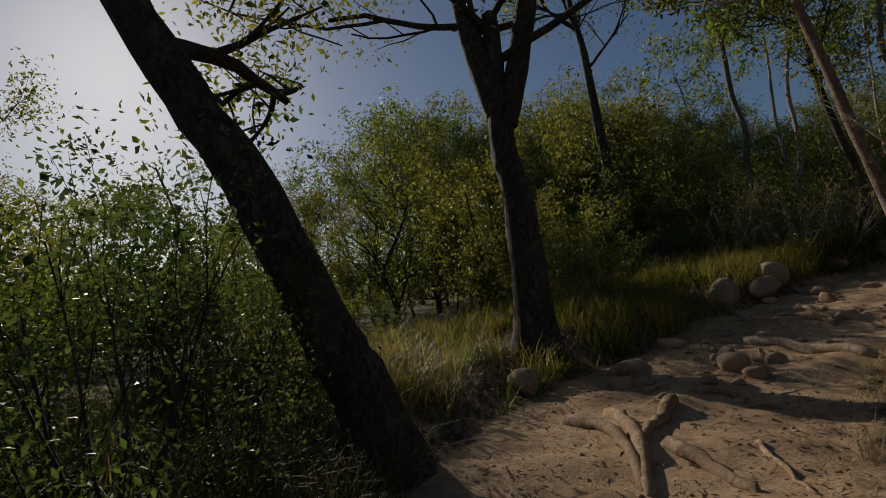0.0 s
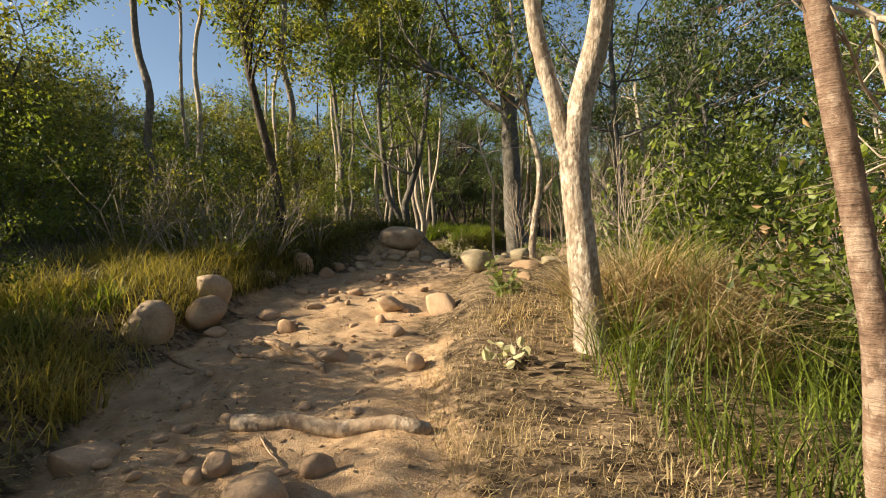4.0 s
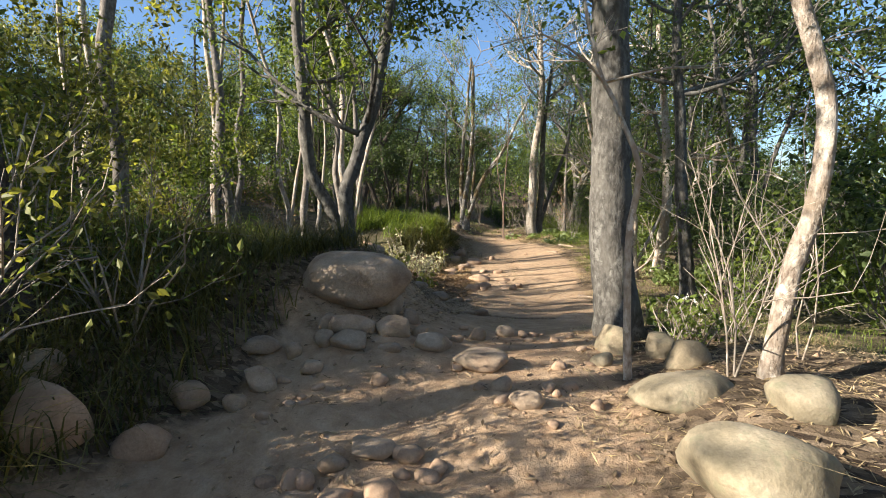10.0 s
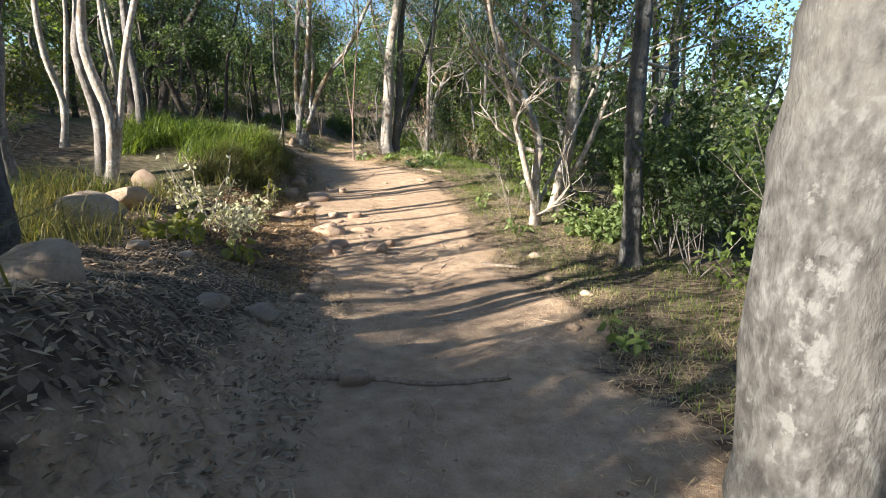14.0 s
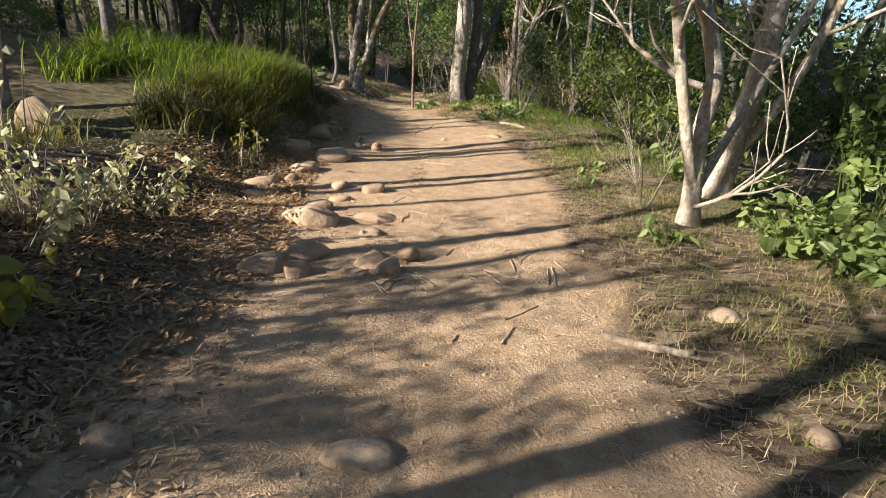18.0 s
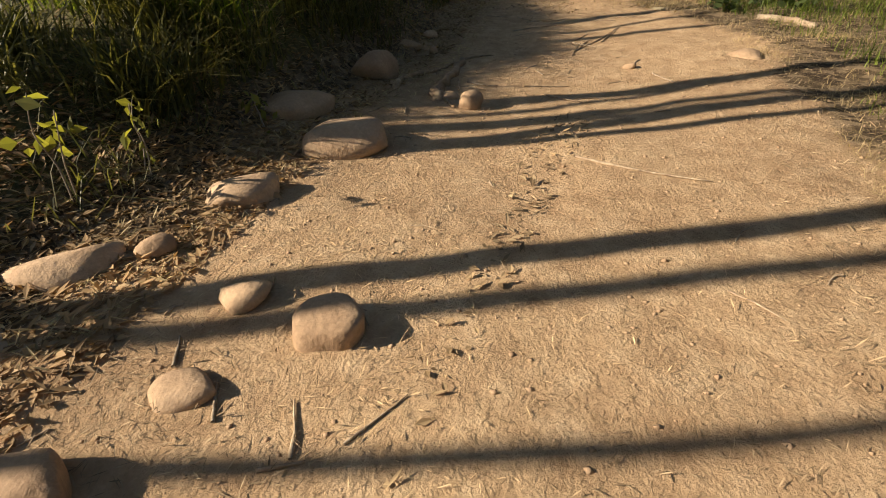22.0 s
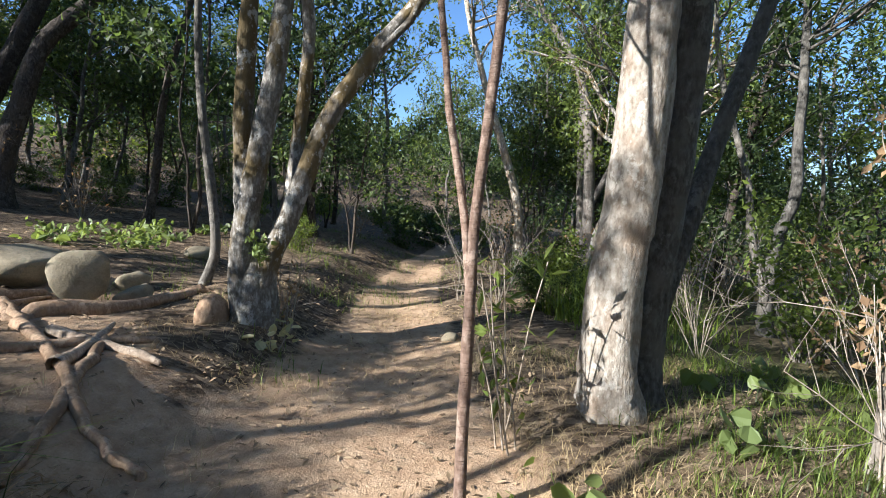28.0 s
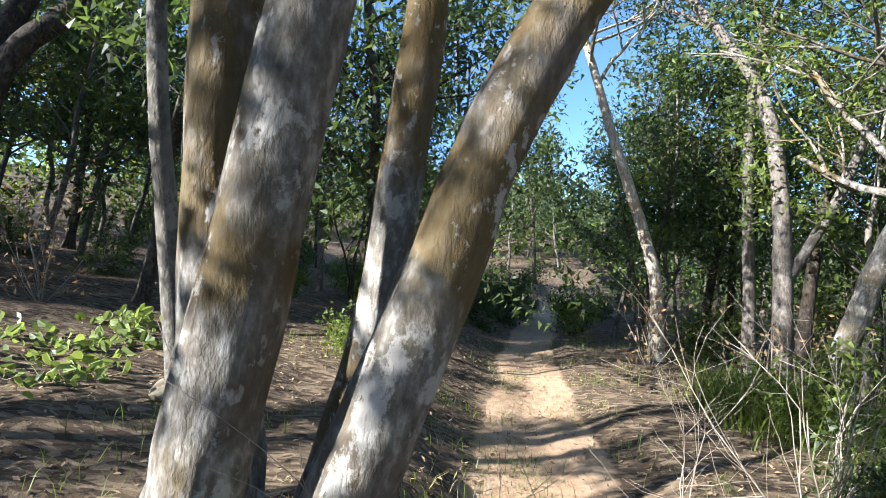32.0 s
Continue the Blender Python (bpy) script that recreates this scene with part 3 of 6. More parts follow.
def blade_mesh(name, roots, length, width, material, lean=0.5, stand=1.0, joints=3):
    """Grass blades that bend over."""
    roots = np.asarray(roots, float)
    n = len(roots)
    a = rng.uniform(0, 2 * np.pi, n)
    d = np.stack([np.cos(a), np.sin(a), 0 * a], 1)
    s = np.stack([-np.sin(a), np.cos(a), 0 * a], 1)
    L = length * rng.uniform(0.45, 1.2, n)
    bend = lean * rng.uniform(0.3, 1.6, n)
    rows = []
    for k in range(joints + 1):
        t = k / joints
        along = roots + d * (L * bend * t ** 1.8)[:, None] + np.array((0, 0, 1)) * (L * stand * (t - 0.42 * np.clip(bend, 0, 1.3) * t ** 2.4))[:, None]
        w = (width * (1 - t) ** 0.7 + 0.0006) * rng.uniform(0.8, 1.2, n) * 0.5
        rows.append(np.stack([along - s * w[:, None], along + s * w[:, None]], 1))
    v = np.stack(rows, 1).reshape(-1, 3)
    per = 2 * (joints + 1)
    q = np.array([[2 * k, 2 * k + 1, 2 * k + 3, 2 * k + 2] for k in range(joints)])
    f = (np.arange(n)[:, None, None] * per + q[None]).reshape(-1, 4)
    return mesh_of(name, v, f, material)


def scatter(count, xs, ys, offs=None, clump=0.0, clumps=0):
    """Places on the ground inside a stretch of the plan; offs: distance from the trail's edge, left positive."""
    out = np.zeros((0, 3))
    seeds = np.stack([rng.uniform(*xs, max(clumps, 1)), rng.uniform(*ys, max(clumps, 1))], 1)
    for _ in range(12):
        n = count * 2
        if clumps:
            c = seeds[rng.integers(0, clumps, n)]
            p = c + rng.normal(0, clump, (n, 2))
        else:
            p = np.stack([rng.uniform(*xs, n), rng.uniform(*ys, n)], 1)
        if offs:
            off, _, half = lie(p[:, 0], p[:, 1])
            edge = np.where(off > 0, off - half, off + half)
            p = p[(edge > offs[0]) & (edge < offs[1]) & (np.abs(off) > half if offs[0] * offs[1] >= 0 else True)]
        z = ground(p[:, 0], p[:, 1])[0]
        out = np.concatenate([out, np.stack([p[:, 0], p[:, 1], z], 1)])
        if len(out) >= count:
            break
    return out[:count]


def stuff(name, me, label, category):
    return tagged(new(name, me), label, category, kind="stuff")


def flat_litter(name, roots, length, width, material):
    """Fallen leaves and bits lying at odd angles."""
    n = len(roots)
    a = rng.uniform(0, 2 * np.pi, n)
    tilt = rng.normal(0, 0.25, n)
    d = np.stack([np.cos(a) * np.cos(tilt), np.sin(a) * np.cos(tilt), np.sin(tilt)], 1)
    s = np.stack([-np.sin(a), np.cos(a), rng.normal(0, 0.3, n)], 1)
    L = (length * rng.uniform(0.4, 1.5, n))[:, None]
    w = (width * rng.uniform(0.6, 1.4, n))[:, None]
    p = roots + np.array((0, 0, 1)) * (0.006 + np.abs(np.sin(tilt))[:, None] * L * 0.5)
    up = np.array((0, 0, 0.12))
    v = np.stack([p - d * L * 0.5, p + s * w * 0.5 + up * w, p + d * L * 0.5, p - s * w * 0.5 + up * w], 1)
    return mesh_of(name, v.reshape(-1, 3), np.arange(n * 4).reshape(-1, 4), material, False)


def herb(label, x, y, height, spread, stems, leaves_each, leaf, material, stem_material, name="leafy_plant", wide=0.75, droop=0.5, category="plant", z=None):
    """A small plant: thin stems with single broad leaves along them."""
    root = tagged(empty(name, x, y, z), label, category)
    for _ in range(stems):
        s = Soup()
        a = rng.uniform(0, 2 * np.pi)
        way = np.array((math.cos(a) * spread / height, math.sin(a) * spread / height, 1.0)) * height * rng.uniform(0.6, 1.1)
        start = rng.normal(0, spread * 0.15, 3) * (1, 1, 0)
        line = np.array([start - (0, 0, 0.05), start + way * 0.35 + rng.normal(0, 0.02, 3), start + way * 0.7 + rng.normal(0, 0.03, 3), start + way])
        line = curve(line, 0.06)
        s.tube(line, np.linspace(0.005, 0.0025, len(line)) * (0.8 + height * 0.6), 4)
        part("stem", s.mesh("stem", stem_material), root)
        at = line[rng.integers(len(line) // 4, len(line), leaves_each)]
        part("leaves", leaf_mesh("leaves", at, leaves_each, leaf * 0.5, leaf, material, droop, wide, broad=wide > 0.7), root)
    return root



# ---------------- ground: one sheet to the horizon ----------------
def spacing(lo, hi, step, far_lo, far_hi):
    mid = list(np.arange(lo, hi + 1e-6, step))
    out, s = [], step
    v = lo
    while v > far_lo:
        s *= 1.28
        v -= s
        out.append(v)
    low = out[::-1]
    out, s, v = [], step, mid[-1]
    while v < far_hi:
        s *= 1.28
        v += s
        out.append(v)
    return np.array(low + mid + out)


gx, gy = spacing(-2.5, 40, 0.1, -900, 950), spacing(-1.0, 15.5, 0.1, -900, 900)
X, Y = np.meshgrid(gx, gy)
Z, BARE = ground(X.ravel(), Y.ravel())
nx, ny = len(gx), len(gy)
idx = np.arange(nx * ny).reshape(ny, nx)
quads = np.stack([idx[:-1, :-1], idx[:-1, 1:], idx[1:, 1:], idx[1:, :-1]], -1).reshape(-1, 4)
land = mesh_of("ground", np.stack([X.ravel(), Y.ravel(), Z], 1), quads, EARTH)
OFF, _, HALF = lie(X.ravel(), Y.ravel())
# turf mask; starts early on the high bank so dark turf imitates its shade
GREEN_AND_SHADE = smooth((np.abs(OFF) - HALF - np.where((OFF > 0) & (X.ravel() > 20.5) & (X.ravel() < 29), 0.25, 1.2)) / np.where((OFF > 0) & (X.ravel() > 20.5) & (X.ravel() < 29), 0.5, 1.5)) * (0.6 + 0.4 * wavy(X.ravel(), Y.ravel(), 1.5, 21))
GREEN_AND_SHADE = GREEN_AND_SHADE * (1 - 0.75 * smooth((X.ravel() - 27.5) / 3) * (OFF > 0))
for title, values in (("bare", BARE), ("green", GREEN_AND_SHADE)):
    land.attributes.new(title, "FLOAT", "POINT").data.foreach_set("value", values.astype(np.float32))
tagged(new("ground", land), "trodden orange-tan earth trail through leaf litter and grass", "ground", kind="structure")


# ---------------- the trees beside the trail ----------------
tree('dark leaning tree trunk against the sun', (-0.36, 4.04), [(0.252, [(-0.15, -0.02, 0.67), (-0.29, -0.04, 0.95), (-0.57, -0.07, 1.68), (-0.85, -0.11, 2.38), (-1.25, -0.16, 3.09), (-1.67, -0.21, 3.94)], 6.5)],
     BARK_DARK, LEAF_OLIVE, top=6.5, limbs=5, reach=2.6, size=0.1, cluster=0.25, count=3600, low=0.6)
tree('large dark tree with a forked trunk on the grassy bank', (1.52, 7.42), [(0.300, [(-0.01, 0.00, 2.12), (-0.12, 0.02, 2.91), (-0.13, 0.03, 3.58)], 5.0),
     (0.200, [(-0.13, 0.03, 3.58), (-0.31, 0.06, 4.31), (-0.43, 0.09, 4.91), (-0.50, 0.10, 5.72)], 8.5),
     (0.190, [(-0.06, 0.01, 3.38), (0.19, -0.04, 4.15), (0.43, -0.09, 5.03), (0.61, -0.13, 5.94)], 8.5)],
     BARK_DARK, LEAF_OLIVE, top=5.0, limbs=5, reach=3, size=0.1, cluster=0.25, count=7200, low=0.8)
tree('tall slim dark tree with an open crown', (5.99, 15.54), [(0.200, [(-0.09, 0.03, 2.31), (-0.20, 0.08, 4.02), (-0.30, 0.12, 6.10)], 9.0)],
     BARK_DARK, LEAF_GREEN, top=9.0, limbs=8, reach=3, size=0.1, cluster=0.25, count=3600, low=0.45)
tree('slim brown leaning stem beside the trail', (3.23, 3.07), [(0.048, above(3.23, 3.07, [(3.23, 3.08, 0.3), (3.2, 3.16, 0.64), (3.18, 3.18, 1.1), (3.15, 3.24, 1.5), (3.1, 3.32, 1.95), (3.05, 3.4, 2.45), (3.0, 3.48, 2.9)]), 5.5)],
     BARK_RED, LEAF_OLIVE, top=5.5, limbs=4, reach=1.2, size=0.09, cluster=0.2, count=524, low=0.7, sides=9, flare=1.15)
tree('pale sunlit leaning trunk with a reddish scar', (2.96, 2.5), [(0.098, above(2.96, 2.5, [(2.96, 2.44, 0.22), (2.96, 2.36, 0.6), (2.96, 2.29, 0.81), (2.97, 2.2, 1.05), (2.97, 2.11, 1.36), (2.97, 2.02, 1.72), (2.98, 1.92, 2.1), (3.0, 1.81, 2.5)]), 6.5)],
     BARK_PALE, LEAF_OLIVE, top=6.5, limbs=5, reach=2, size=0.1, cluster=0.25, count=2160, low=0.65, sides=16, flare=1.1)
scarred = [o for o in scene.objects if o.type == "EMPTY"][-1]
scar = Soup()
line = curve([(0.0, -0.14, 0.72), (0.0, -0.19, 0.84), (0.003, -0.235, 0.94)], 0.03)
scar.tube(line, 0.0965 * np.sin(np.linspace(0.3, np.pi - 0.3, len(line))) ** 0.12, 14, 0.015)
part("scar", scar.mesh("scar", BARK_RED), scarred, "rough reddish scar")
tree('dry bare sapling with pale twigs', (3.33, 2.94), [(0.026, above(3.33, 2.94, [(3.32, 2.93, 0.4), (3.32, 2.93, 0.8), (3.33, 2.9, 1.4), (3.34, 2.87, 2.03), (3.36, 2.78, 2.5), (3.38, 2.7, 3.0)]), 4.2),
     (0.02, above(3.33, 2.94, [(3.34, 2.87, 1.9), (3.33, 2.98, 2.4), (3.32, 3.12, 3.0)]), 3.9),
     (0.02, [(0.03, -0.05, 0.4), (0.12, -0.1, 1.2), (0.2, 0.02, 2.2)], 3.4),
     (0.016, [(-0.02, -0.1, 0.4), (0.05, -0.5, 1.6), (0.1, -0.75, 2.4)], 3.2)],
     TWIG, LEAF_DRY, top=4.2, limbs=8, reach=1.0, size=0.05, cluster=0.2, count=160, low=0.35, sides=7, flare=1.2)
tree('pale tree with flaky bark and a forked trunk', (6.28, 4.39), [(0.15, above(6.28, 4.39, [(6.28, 4.4, 0.5), (6.28, 4.42, 0.8), (6.28, 4.48, 1.42), (6.28, 4.52, 2.06), (6.28, 4.49, 2.45), (6.28, 4.4, 2.83), (6.28, 4.28, 3.24)]), 6.5),
     (0.095, above(6.28, 4.39, [(6.27, 4.52, 1.9), (6.26, 4.61, 2.36), (6.25, 4.7, 2.76), (6.25, 4.76, 3.0), (6.24, 4.84, 3.4)]), 6.0)],
     BARK_FLAKY, LEAF_GREEN, top=6.5, limbs=5, reach=2, size=0.1, cluster=0.25, count=2400, low=0.7, sides=14, flare=1.3)
tree('slim dark tree leaning on the grassy bank', (9.74, 10.84), [(0.1, above(9.74, 10.84, [(9.69, 10.89, 1.74), (9.67, 10.91, 2.3), (9.6, 10.97, 2.92), (9.48, 11.1, 3.75), (9.38, 11.25, 4.77)]), 7.5)],
     BARK_DARK, LEAF_OLIVE, top=7.5, limbs=9, reach=2, size=0.1, cluster=0.25, count=5280, low=0.45)
tree('dark grey tree forked near its foot behind the great boulder', (14.22, 10.36), [(0.1, above(14.22, 10.36, [(14.27, 10.44, 1.45), (14.28, 10.5, 1.75), (14.23, 10.6, 2.04), (14.14, 10.77, 2.38), (14.11, 10.84, 2.68), (14.1, 10.86, 3.07)]), 6.2),
     (0.11, above(14.22, 10.36, [(14.17, 10.27, 1.42), (14.16, 10.27, 1.7), (14.15, 10.29, 2.05), (14.15, 10.29, 2.27), (14.2, 10.17, 2.6), (14.26, 10.04, 3.06), (14.31, 9.9, 3.45)]), 6.2)],
     BARK_LICHEN, LEAF_GREEN, top=6.2, limbs=7, reach=1.5, size=0.1, cluster=0.25, count=2250, low=0.55, sides=14, flare=1.25)
tree('stout upright grey tree trunk at the edge of the trail', (12.37, 6.64), [(0.215, [(0.03, 0.05, 0.39), (0.06, 0.11, 0.99), (0.07, 0.12, 1.56), (0.07, 0.12, 1.83), (0.07, 0.12, 2.19), (0.08, 0.14, 2.59)], 9.0)],
     BARK_LICHEN, LEAF_GREEN, top=9.0, limbs=8, reach=3, size=0.1, cluster=0.25, count=6240, low=0.5, sides=18, flare=1.35)
tree('thin bent pale sapling among the stones', (10.95, 6.77), [(0.032, [(0.00, 0.01, 0.22), (0.01, 0.02, 0.85), (0.00, 0.01, 1.18), (-0.02, -0.04, 1.57), (0.03, 0.06, 1.87), (0.10, 0.17, 2.16), (0.14, 0.25, 2.34)], 3.4)],
     BARK_PALE, LEAF_GREEN, top=3.4, limbs=3, reach=0.8, size=0.075, cluster=0.2, count=90, low=0.6, sides=8, flare=1.1)
tree('slim crooked pale tree beside the boulders', (10.59, 5.94), [(0.065, [(-0.01, -0.02, 0.27), (-0.03, -0.08, 0.72), (-0.07, -0.18, 1.18), (-0.08, -0.20, 1.69), (-0.05, -0.12, 2.07), (-0.02, -0.04, 2.38), (0.00, 0.01, 2.69)], 5.5)],
     BARK_FLAKY, LEAF_GREEN, top=5.5, limbs=6, reach=1.6, size=0.1, cluster=0.25, count=2160, low=0.55, sides=10, flare=1.25)
tree('dark tree with a lichened trunk forking above', (17.80, 4.62), [(0.140, [(0.02, 0.08, 1.01), (0.05, 0.18, 2.01), (0.06, 0.23, 3.33), (0.08, 0.30, 4.19)], 8.0)],
     BARK_LICHEN, LEAF_DEEP, top=8.0, limbs=8, reach=2.4, size=0.1, cluster=0.25, count=6240, low=0.45)
tree('pale leaning tree with bare silvery branches', (20.82, 5.15), [(0.100, [(0.02, 0.06, 1.00), (0.01, 0.04, 1.55), (0.09, 0.27, 2.22), (0.16, 0.49, 2.66)], 5.5),
     (0.07, [(0.02, 0.0, 0.3), (-0.2, 0.35, 1.2), (-0.3, 0.7, 2.3)], 4.6),
     (0.05, [(0.02, 0.0, 0.3), (0.3, -0.5, 1.3), (0.4, -0.9, 2.2)], 4.0)],
     BARK_PALE, LEAF_GREEN, top=5.5, limbs=9, reach=1.6, size=0.075, cluster=0.2, count=750, low=0.3)
tree('pale sunlit tree in the thicket', (22.02, 4.35), [(0.150, [(-0.02, -0.06, 0.78), (-0.05, -0.14, 1.41), (-0.06, -0.16, 2.17), (-0.05, -0.13, 2.96)], 7.0),
     (0.07, [(0.05, 0.0, 0.3), (-0.1, -0.5, 1.3), (-0.1, -0.9, 2.6)], 5.0)],
     BARK_PALE, LEAF_GREEN, top=7.0, limbs=7, reach=2, size=0.1, cluster=0.25, count=3600, low=0.45)
tree('large pale tree trunk with rough grey foot', (31.27, 8.07), [(0.215, [(0.02, 0.05, 0.36), (0.02, 0.03, 1.15), (0.0, 0.0, 1.54), (-0.01, -0.03, 2.09), (-0.02, -0.04, 2.98)], 9.5)],
     BARK_PALE, LEAF_DEEP, top=9.5, limbs=7, reach=3, size=0.1, cluster=0.25, count=6000, low=0.6, sides=20, flare=1.25)
tree('dark twin trunk behind the large pale tree', (31.55, 7.74), [(0.150, [(-0.01, 0.0, 0.46), (-0.02, -0.04, 1.22), (-0.05, -0.09, 1.94), (-0.06, -0.11, 2.71)], 8.5),
     (0.1, [(0.03, -0.02, 0.4), (0.25, -0.5, 2.0), (0.6, -1.2, 4.0)], 6.5)],
     BARK_LICHEN, LEAF_DEEP, top=8.5, limbs=6, reach=2.6, size=0.1, cluster=0.25, count=4080, low=0.6, sides=12)
tree('slim grey tree hung with dry brown creeper', (30.47, 6.62), [(0.075, [(0.00, 0.01, 0.40), (-0.00, -0.00, 0.97), (-0.00, -0.02, 1.63), (-0.00, -0.01, 2.20)], 6.0)],
     BARK_GREY, LEAF_DEEP, top=6.0, limbs=6, reach=1.1, size=0.08, cluster=0.22, count=2160, low=0.55)
tree('slim forked tree with scaly reddish bark', (30.07, 9.28), [(0.035, [(0.00, 0.01, 0.56), (0.00, 0.01, 0.95), (0.00, 0.01, 1.32), (0.00, 0.01, 1.61), (-0.01, -0.02, 2.03), (-0.03, -0.05, 2.45), (-0.04, -0.1, 3.2)], 6.0),
     (0.023, [(0.0, 0.02, 1.3), (0.01, 0.05, 1.57), (0.02, 0.09, 1.8), (0.035, 0.13, 2.0), (0.05, 0.17, 2.2), (0.07, 0.2, 2.45)], 4.6)],
     BARK_RED, LEAF_GREEN, top=6.0, limbs=4, reach=1.5, size=0.075, cluster=0.2, count=600, low=0.75, sides=10, flare=1.15)
tree('clump of pale mossy trunks spreading from one foot', (33.0, 11.57), [(0.135, [(-0.01, 0.05, 0.4), (-0.01, 0.05, 0.75), (-0.01, 0.02, 1.05), (0.01, -0.05, 1.50), (0.04, -0.15, 2.10), (0.06, -0.24, 2.61), (0.08, -0.3, 3.14), (0.1, -0.38, 3.9)], 8.5),
     (0.125, [(0.12, 0.03, 0.45), (0.24, 0.06, 1.05), (0.23, 0.12, 1.31), (0.23, 0.13, 1.80), (0.23, 0.14, 2.29), (0.23, 0.12, 2.77), (0.24, 0.1, 3.26)], 8.5),
     (0.130, [(0.04, -0.14, 0.4), (0.07, -0.28, 0.81), (0.11, -0.43, 1.20), (0.15, -0.58, 1.64), (0.19, -0.73, 2.09), (0.24, -0.90, 2.45), (0.30, -1.11, 2.78), (0.36, -1.34, 3.13), (0.5, -1.85, 3.8)], 6.2),
     (0.085, [(0.2, -0.12, 0.5), (0.38, -0.23, 0.96), (0.40, -0.35, 1.43), (0.41, -0.41, 1.96), (0.42, -0.46, 2.45), (0.43, -0.50, 2.95), (0.43, -0.51, 3.28)], 8.0)],
     BARK_MOSSY, LEAF_GREEN, top=8.5, limbs=6, reach=2.6, size=0.1, cluster=0.25, count=5040, low=0.62, sides=20, flare=1.35)
tree('slim lichened stem beside the pale clump', (34.42, 12.69), [(0.07, [(0.05, -0.12, 0.4), (0.05, -0.12, 0.93), (0.02, -0.04, 1.66), (-0.02, 0.03, 2.38), (-0.03, 0.07, 3.1), (-0.03, 0.07, 3.81)], 7.0)],
     BARK_LICHEN, LEAF_GREEN, top=7.0, limbs=5, reach=1.6, size=0.075, cluster=0.2, count=960, low=0.6, sides=12, flare=1.2)
tree('stout dark trunk of the old grove', (37.50, 19.92), [(0.240, [(-0.04, 0.03, 1.13), (-0.13, 0.11, 2.95), (-0.21, 0.18, 4.52), (-0.25, 0.22, 5.55)], 8.5)],
     BARK_DARK, LEAF_DEEP, top=8.5, limbs=7, reach=3, size=0.1, cluster=0.25, count=5280)
tree('upright dark trunk of the old grove', (37.79, 19.66), [(0.230, [(0.00, -0.00, 1.57), (0.04, -0.04, 3.01), (0.11, -0.10, 4.35), (0.17, -0.16, 5.80)], 8.5)],
     BARK_DARK, LEAF_DEEP, top=8.5, limbs=7, reach=3, size=0.1, cluster=0.25, count=5280)
tree('dark trunk leaning over the boulders', (39.07, 20.09), [(0.260, [(-0.01, 0.01, 1.01), (0.24, -0.24, 2.15), (0.57, -0.58, 3.33), (0.97, -0.98, 4.71), (1.71, -1.73, 6.79)], 9.0)],
     BARK_DARK, LEAF_GREEN, top=9.0, limbs=7, reach=3, size=0.1, cluster=0.25, count=5280)
tree('dark mossy trunk sweeping upward', (38.62, 19.09), [(0.240, [(0.05, -0.06, 0.89), (0.29, -0.32, 2.21), (0.58, -0.62, 3.57), (1.22, -1.32, 4.81), (1.98, -2.13, 6.70)], 9.0)],
     BARK_DARK, LEAF_GREEN, top=9.0, limbs=7, reach=3, size=0.1, cluster=0.25, count=5280)
tree('dark trunk leaning away above the smooth boulders', (34.3, 16.2), [(0.14, [(-0.12, 0.15, 0.45), (-0.27, 0.34, 0.86), (-0.5, 0.63, 1.86), (-0.71, 0.9, 2.52), (-0.98, 1.23, 3.26)], 7.5),
     (0.09, [(0.06, -0.05, 0.35), (0.2, -0.25, 1.1), (0.14, -0.18, 1.9), (0.0, 0.0, 2.7), (-0.05, 0.06, 3.5)], 7.0)],
     BARK_DARK, LEAF_DEEP, top=7.5, limbs=6, reach=2.2, size=0.1, cluster=0.25, count=2400, low=0.6, sides=12, flare=1.3)
tree('thin dark stem in the grass of the high bank', (26.5, 11.0), [(0.024, [(-0.02, 0.02, 0.6), (-0.06, 0.05, 1.4), (-0.05, 0.06, 2.4)], 3.6)],
     BARK_DARK, LEAF_GREEN, top=3.6, limbs=4, reach=0.8, size=0.08, cluster=0.2, count=160, low=0.65, sides=7, flare=1.1)
tree('slender dark tree between the groves', (39.91, 16.58), [(0.110, [(0.08, -0.13, 1.02), (0.16, -0.28, 2.80), (0.34, -0.58, 4.35), (0.58, -1.01, 6.06)], 8.0)],
     BARK_DARK, LEAF_GREEN, top=8.0, limbs=7, reach=2.2, size=0.1, cluster=0.25, count=3840)
tree('pale tree leaning across the far trail', (42.93, 7.10), [(0.150, [(0.03, 0.12, 1.72), (0.15, 0.60, 3.28), (0.29, 1.17, 4.90), (0.38, 1.55, 6.11)], 9.0)],
     BARK_PALE, LEAF_DEEP, top=9.0, limbs=7, reach=2.6, size=0.1, cluster=0.25, count=5280, low=0.5)
tree('tall forking dark tree in the thicket', (41.26, 5.48), [(0.180, [(0.03, 0.05, 1.70), (0.11, 0.19, 3.72), (0.26, 0.47, 5.28), (0.53, 0.95, 6.30), (0.89, 1.59, 7.32)], 9.5),
     (0.09, [(0.05, 0.0, 2.0), (-0.3, -0.6, 3.6), (-0.5, -1.0, 5.2)], 8.0)],
     BARK_GREY, LEAF_DEEP, top=9.5, limbs=8, reach=2.8, size=0.1, cluster=0.25, count=5760, low=0.5)
tree('tall slim tree in the thicket', (42.85, 5.26), [(0.140, [(0.04, 0.07, 1.79), (0.10, 0.20, 3.92), (0.11, 0.23, 5.34), (0.08, 0.16, 6.75), (-0.05, -0.10, 7.63)], 9.5)],
     BARK_GREY, LEAF_DEEP, top=9.5, limbs=8, reach=2.4, size=0.1, cluster=0.25, count=4800, low=0.5)
